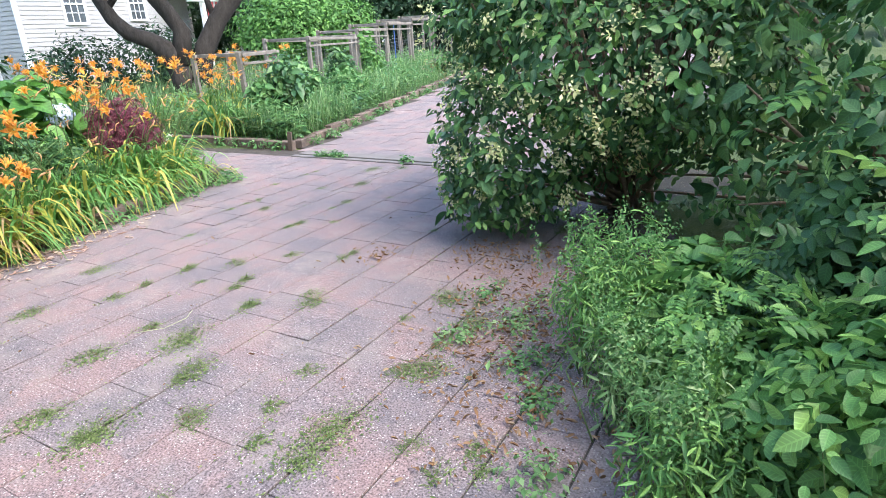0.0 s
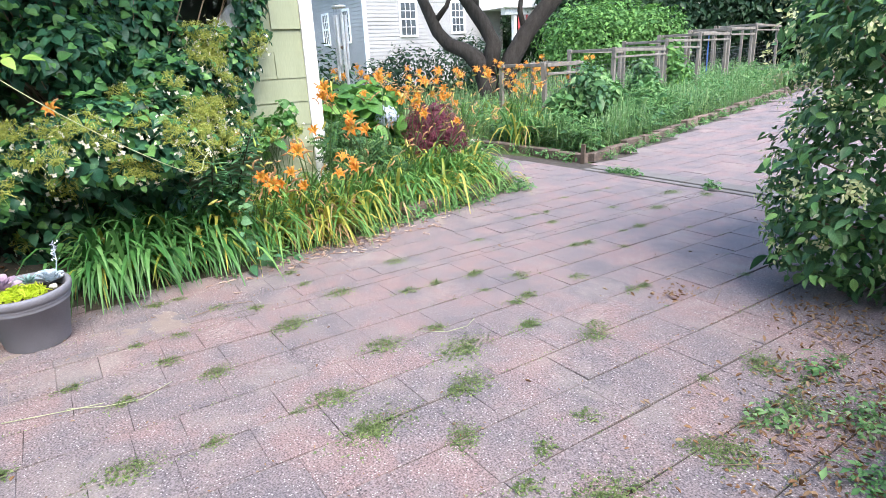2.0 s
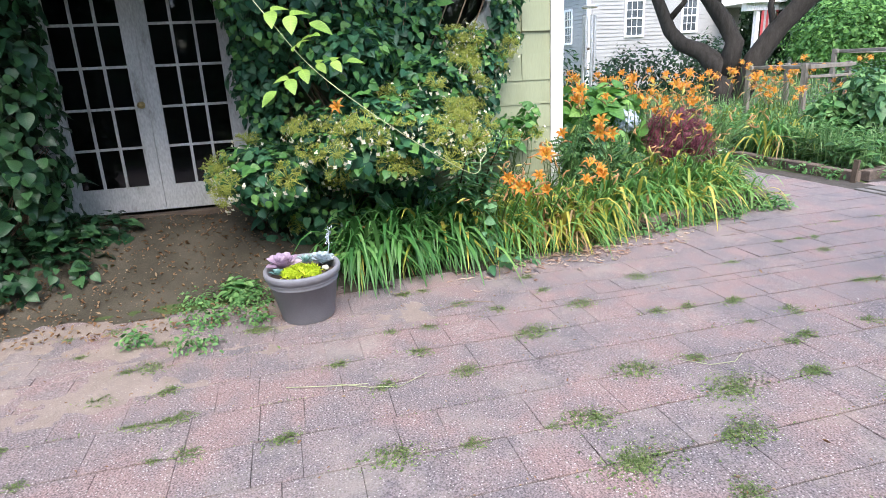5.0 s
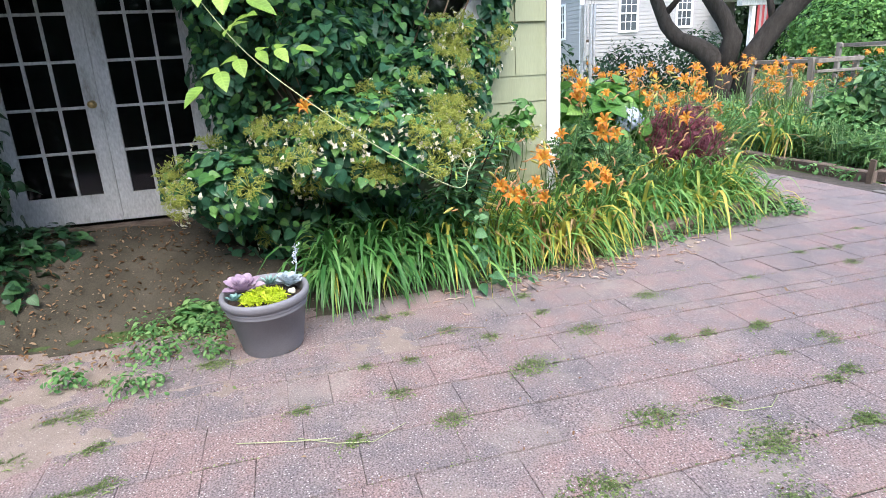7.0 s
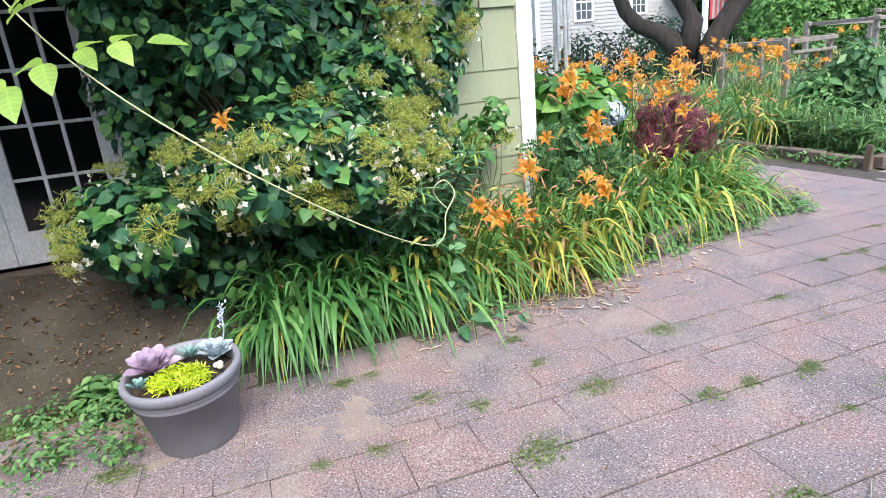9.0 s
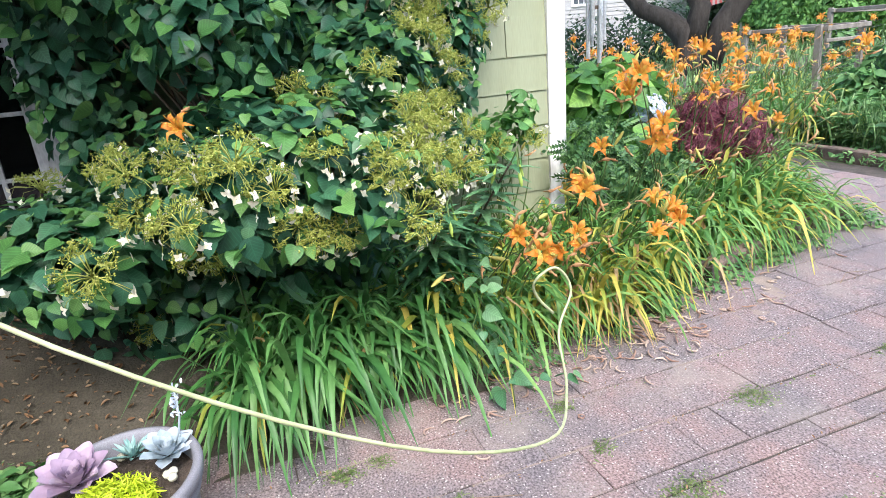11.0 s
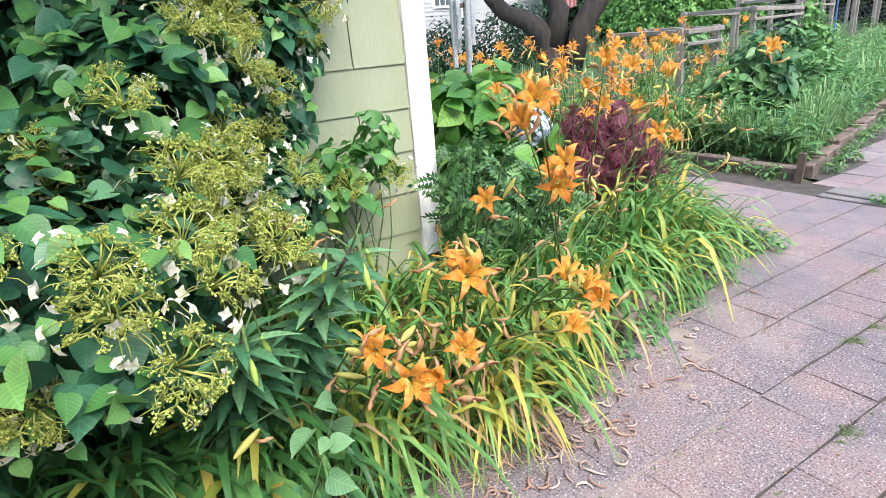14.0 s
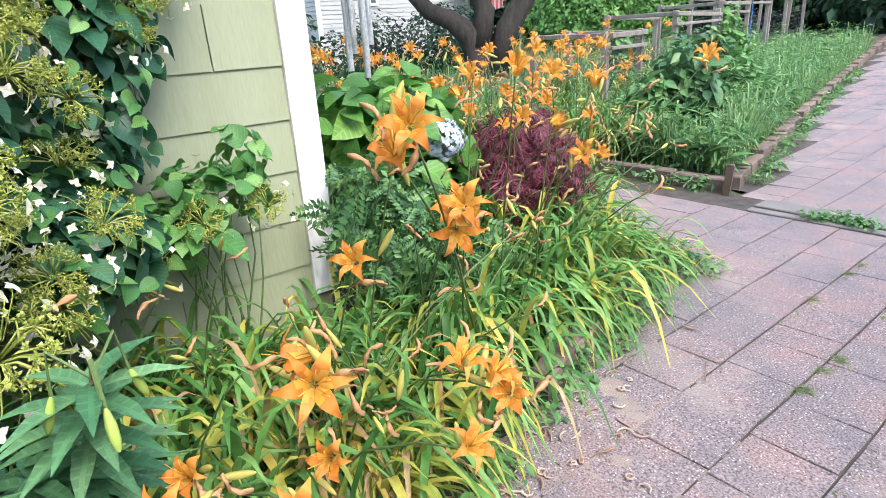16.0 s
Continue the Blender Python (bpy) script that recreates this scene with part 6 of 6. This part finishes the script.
tufts = [tuft(150, 0.028, "tuft", DIAMOND, 0.014), tuft(360, 0.048, "tuft", DIAMOND, 0.014), tuft(110, 0.024, "tuft", LANCE, 0.022), tuft(620, 0.064, "tuft", DIAMOND, 0.014)]
ROW0, ROW = 2.716, 0.305
spots = [(3.31, -1.03), (3.60, -0.71), (3.30, -0.69), (3.63, -1.46), (3.95, -1.42), (3.92, -0.90), (3.62, -2.32), (2.71, -1.33), (3.60, -0.26), (2.70, -0.52), (3.04, -2.27), (3.32, -3.16), (2.72, -3.33), (2.71, -3.65), (2.73, 0.0),
         (2.95, 0.23), (3.34, -2.76), (2.73, -2.03), (3.27, 0.03), (3.24, 0.50), (2.31, -1.42), (3.01, -3.24), (2.75, 1.13), (3.84, 0.02), (3.62, -0.25), (4.43, -0.68), (4.49, -0.97), (4.82, -0.96), (4.61, -1.17), (4.65, 0.30),
         (4.93, 0.06), (4.85, -1.15), (5.40, -0.85), (5.33, -1.03), (4.95, -0.43), (2.14, -1.62), (1.82, -1.94)]
big = {1: 3, 4: 3, 0: 1, 3: 1, 5: 1, 27: 3, 31: 3, 30: 1, 34: 1, 7: 1, 6: 1, 29: 1}
for i, (x, y) in enumerate(spots):
    put("weed_tuft", tufts[big.get(i, i % 2 * 2)], None, pose(x, y, 0.0, 0, 0, rng.normal(0, 20)), label="green weed tuft growing in a paving joint", category="weed", group="weeds in the paving joints").scale = (1, 1, 1)
for i in range(190):
    y = rng.uniform(-6, 12) if i % 3 else rng.uniform(-4.2, 3)
    k = rng.integers(-4, 10)
    x = ROW0 + ROW * k + rng.normal(0, 0.01)
    if x < bed_edge(min(y, 2.4)) + 0.1 or x > right_edge(y) - 0.1 or (3.3 < y < 3.95):
        continue
    ob = put("weed_tuft", tufts[(0, 2, 2, 1)[i % 4]], None, pose(x, y, float(north(y)), 0, 0, rng.normal(0, 25)), label="small weed tuft growing in a paving joint", category="weed", group="weeds in the paving joints")
    ob.scale = [rng.uniform(0.5, 0.9)] * 3

for i, (x, y, r, n) in enumerate([(1.84, -3.2, 0.20, 260), (1.62, -2.98, 0.16, 240), (2.25, -3.25, 0.14, 160), (1.95, -2.93, 0.10, 160), (2.09, -3.6, 0.10, 110), (1.5, -3.3, 0.15, 160), (1.46, -3.05, 0.12, 150)]):
    leafy("weed_patch", (x, y, float(bed_height(x, y)) if x < bed_edge(y) else 0.0), [(0, 0, 0.05, r, r * 1.2, 0.10)], n, OVAL, 0.028 if i != 6 else 0.055, "weed", "patch of low green weeds beside the pot", "weed", 0.8, 0.0, 1.0, 0, group="weeds beside the pot")

for i, (x, y, r, n) in enumerate([(5.15, 0.12, 0.16, 240), (5.35, -0.22, 0.16, 240), (4.95, -0.12, 0.12, 150), (5.5, -0.5, 0.12, 160), (5.3, 0.45, 0.2, 220), (4.85, 0.4, 0.12, 120), (5.65, -0.9, 0.14, 150)]):
    leafy("weed_patch", (x, y, 0.0), [(0, 0, 0.03, r, r * 1.2, 0.06)], n, DIAMOND, 0.026, "weed" if i % 2 else "grass", "patch of low creeping weeds under the bushes", "weed", 0.8, 0.0, 1.0, 0, group="creeping weeds under the bushes")

CURL = leaf_shape([(0.0, 0.05), (0.3, 0.22), (0.7, 0.2), (1.0, 0.01)], 1.0, 0.35)
litter = thing("leaf_litter", (0, 0, 0), "dry brown leaves scattered on soil and paving", "leaves", kind="stuff")
L1 = np.stack([rng.uniform(4.3, 6.0, 2600), rng.uniform(-0.9, 1.3, 2600)], 1)
L1 = L1[L1[:, 0] > right_edge(L1[:, 1]) - 0.75 - 0.2 * rng.random(len(L1))]
L2 = np.stack([rng.uniform(0.2, 1.95, 1500), rng.uniform(-4.7, -2.6, 1500)], 1)
L3 = np.stack([rng.normal(3.87, 0.06, 60), rng.normal(0.69, 0.09, 60)], 1)
L4 = np.stack([rng.uniform(2, 5.6, 60), rng.uniform(-3, 3, 60)], 1)
L5 = np.stack([rng.normal(5.28, 0.05, 14), rng.normal(-1.02, 0.07, 14)], 1)
L6 = np.stack([rng.normal(5.1, 0.22, 420), rng.normal(0.0, 0.38, 420)], 1)
L7 = np.stack([ROW0 + ROW * rng.integers(-4, 10, 1500) + rng.normal(0, 0.02, 1500), rng.uniform(-4.5, 3.3, 1500)], 1)
L7 = L7[(L7[:, 0] > bed_edge(L7[:, 1]) + 0.02) & (L7[:, 0] < right_edge(L7[:, 1]))]
LL = np.concatenate([L1, L2, L3, L4, L5, L6, L7])
zz = np.where((LL[:, 0] < bed_edge(LL[:, 1])), bed_height(LL[:, 0], LL[:, 1]) + 0.009, 0.012) + 0.006
P = np.column_stack([LL, zz])
n = len(P)
nn = rng.normal(0, 0.3, (n, 3)) + (0, 0, 1)
foliage("leaves", scatter(CURL, P, np.cross(nn, rng.normal(0, 1, (n, 3))), nn, np.where(np.arange(n) < n - len(L7), rng.uniform(0.010, 0.036, n), rng.uniform(0.005, 0.016, n))), M["litter"], litter)
kx = ROW0 + ROW * rng.integers(-4, 10, 3400)
ky = rng.uniform(-4.6, 3.3, 3400)
grow = (np.sin(kx * 7.3 + ky * 2.1) * np.sin(ky * 3.7 + kx) > 0.15) & (kx > bed_edge(ky) + 0.05) & (kx < right_edge(ky))
P = np.column_stack([kx + rng.normal(0, 0.012, 3400), ky, np.full(3400, 0.002)])[grow]
moss = thing("joint_growth", (0, 0, 0), "tiny weeds and moss sprouting along the paving joints", "weed", kind="stuff")
foliage("sprouts", leafage(P, np.tile((0, 0, 1.0), (len(P), 1)), DIAMOND, 0.012, 0.35, 0.8, -0.1), M["tuft"], moss)
petals = thing("fallen_petals", (0, 0, 0), "withered lily petals lying along the bed", "petals", kind="stuff")
yy = np.concatenate([rng.uniform(-1.6, 1.4, 80), rng.normal(-0.3, 0.35, 100)])
paths = []
for y in yy:
    p = Vector((float(bed_edge(y)) + abs(rng.normal(0.10, 0.16)), y, 0.010))
    a, w = rng.random() * 6.28, rng.normal(0, 1.2)
    pts = []
    for k in range(6):
        pts.append((p.copy(), 0.0048 * (1 - abs(k - 2.5) / 3.5) + 0.0010))
        p += Vector((math.cos(a), math.sin(a), rng.normal(0, 0.12))) * 0.016
        p.z = max(p.z, 0.008)
        a += w * 0.5
    paths.append(pts)
V, F = tube(paths, 4)
put("petals", mesh_of("petals", V, F, M["fallen"], smooth=True), petals, kind="stuff")
for i, path in enumerate([[(3.35, -0.45), (3.42, -0.55), (3.40, -0.68), (3.30, -0.80)], [(2.95, -2.5), (3.05, -2.35), (3.08, -2.2), (3.0, -2.05)], [(2.9, -2.75), (2.98, -2.5), (3.0, -2.35)], [(4.95, -0.55), (5.1, -0.35), (5.0, -0.15), (5.2, -0.05)], [(2.2, -1.8), (2.15, -1.55), (2.2, -1.4)], [(1.5, 1.0), (1.42, 1.15), (1.45, 1.3)], [(4.1, 0.75), (3.95, 1.1)]]):
    V, F = tube([[((x, y, 0.008 + 0.006 * (k % 2)), 0.0022 - 0.0003 * k) for k, (x, y) in enumerate(path)]], 5)
    put("twig", mesh_of("twig", V, F, M["vine"] if i < 3 else M["twig"], smooth=True), None, label="thin pale dry twig lying on the paving", category="twig", group="twigs on the paving")

# ---- paving: slabs and bricks, each laid by itself ----
paving = new("paving")
tagged(paving, "pinkish grey concrete pavers laid in rows, weeds in the joints", "paving", kind="structure")


def slab_mesh(lx, ly, h, c, mat, name):
    V = [(-lx, -ly, -h), (lx, -ly, -h), (lx, ly, -h), (-lx, ly, -h), (-lx, -ly, -c), (lx, -ly, -c), (lx, ly, -c), (-lx, ly, -c), (-lx + c, -ly + c, 0), (lx - c, -ly + c, 0), (lx - c, ly - c, 0), (-lx + c, ly - c, 0)]
    F = [(8, 9, 10, 11)] + [(a + i, a + (i + 1) % 4, a + 4 + (i + 1) % 4, a + 4 + i) for a in (0, 4) for i in range(4)]
    return V, F


rest_v, rest_f = [], []
near_count = 0
laid = random.Random(5)


def lay(x, wide, c, ln, near, strip=0.0):
    """One paver: its own object near the walk, joined with the rest further off."""
    global near_count
    m = pose(x, c, float(north(c)) + laid.gauss(0, 0.0013), (1.72 if c > 4.5 else 0) + laid.gauss(0, 0.35), laid.gauss(0, 0.35), laid.gauss(0, 0.35 + strip))
    key = (wide, ln)
    if near_count < 300 and near and key in slabs:
        put("paver", slabs[key], paving, m)
        near_count += 1
        return
    V, F = slab_mesh(wide / 2 - 0.0042, ln / 2 - 0.0010, 0.045, 0.0022, None, "")
    o = len(rest_v)
    rest_v.extend(tuple(m @ Vector(v)) for v in V)
    rest_f.extend(tuple(i + o for i in f) for f in F)


BED_ROWS = ((2.405, 2.714), (2.302, 2.403), (2.072, 2.300), (1.770, 2.070), (1.466, 1.768), (1.162, 1.464), (0.858, 1.160), (0.55, 0.856), (0.245, 0.548), (-0.06, 0.243))
slabs = {}
for wide in sorted({round(b - a, 4) for a, b in BED_ROWS[:6]} | {0.305}):
    for ln in ((0.105, 0.2) if wide < 0.15 else (0.2, 0.305, 0.405)):
        slabs[(wide, ln)] = mesh_of("paver", *slab_mesh(wide / 2 - 0.0042, ln / 2 - 0.0010, 0.045, 0.0022, M["paver"], "paver"), M["paver"])
for a, b in BED_ROWS:
    wide, x = round(b - a, 4), (a + b) / 2
    y = -9.0 + laid.random() * 0.2
    end = 3.43
    while y < end - 0.05:
        ln = laid.choice((0.2, 0.2, 0.105)) if wide < 0.15 else laid.choice((0.405, 0.405, 0.305, 0.2) if y > -2.0 else (0.305, 0.2, 0.2))
        ln = min(ln, end - y)
        c = y + ln / 2
        y += ln
        if x - wide / 2 < (float(bed_edge(c)) - 0.30 if c < 2.2 else -0.1):
            continue
        lay(x, wide, c, ln, -2.9 < c < 2.4, 0.3)
for k in range(-24, 17):
    x = ROW0 + ROW * (k + 0.5)
    for y, end in ((-9.0, 3.43), (3.81, 22.0)):
        ln = laid.random() * 0.25 + 0.12
        if k < 0 and end < 4:
            if x > -0.1:
                continue
            y = 2.14
        while y < end - 0.05:
            ln = min(ln, end - y)
            c = y + ln / 2
            y, used, ln = y + ln, ln, laid.choice((0.405, 0.405, 0.405, 0.305, 0.305, 0.2))
            le = -4.4 if end < 4 else float(drive_left(c))
            if x - 0.15 < le or x + 0.15 > (float(right_edge(c)) + 0.3 if end < 4 else 4.95):
                continue
            lay(x, 0.305, c, used, -3.2 < c < 2.6 and 2.0 < x < 5.8)
put("far_pavers", mesh_of("far_pavers", rest_v, rest_f, M["paver"]), paving, kind="stuff")
sheet("sand_film", 0.9, 2.9, -8.6, 1.2, 0.03, lambda X, Y: -0.0035 + 0.0045 * np.sin(X * 5.1 + 1.3 * np.sin(Y * 3.3)) * np.sin(Y * 4.3 + 1.7 * np.sin(X * 4.1)) + 0.0025 * np.sin(X * 17 + Y * 9) * np.sin(Y * 21 - X * 6)
      + 0.0026 * smooth01((-2.3 - Y) / 0.5) - 0.014 * smooth01((X - bed_edge(Y) - 0.55 - 0.5 * smooth01((-2.2 - Y) / 0.6)) / 0.5) - 0.003 * smooth01((Y + 1.5) / 1.0),
      M["sand"], lambda x, y: x > bed_edge(y) - 0.10, "thin pale sand washed over the pavers beside the bed", "sand")
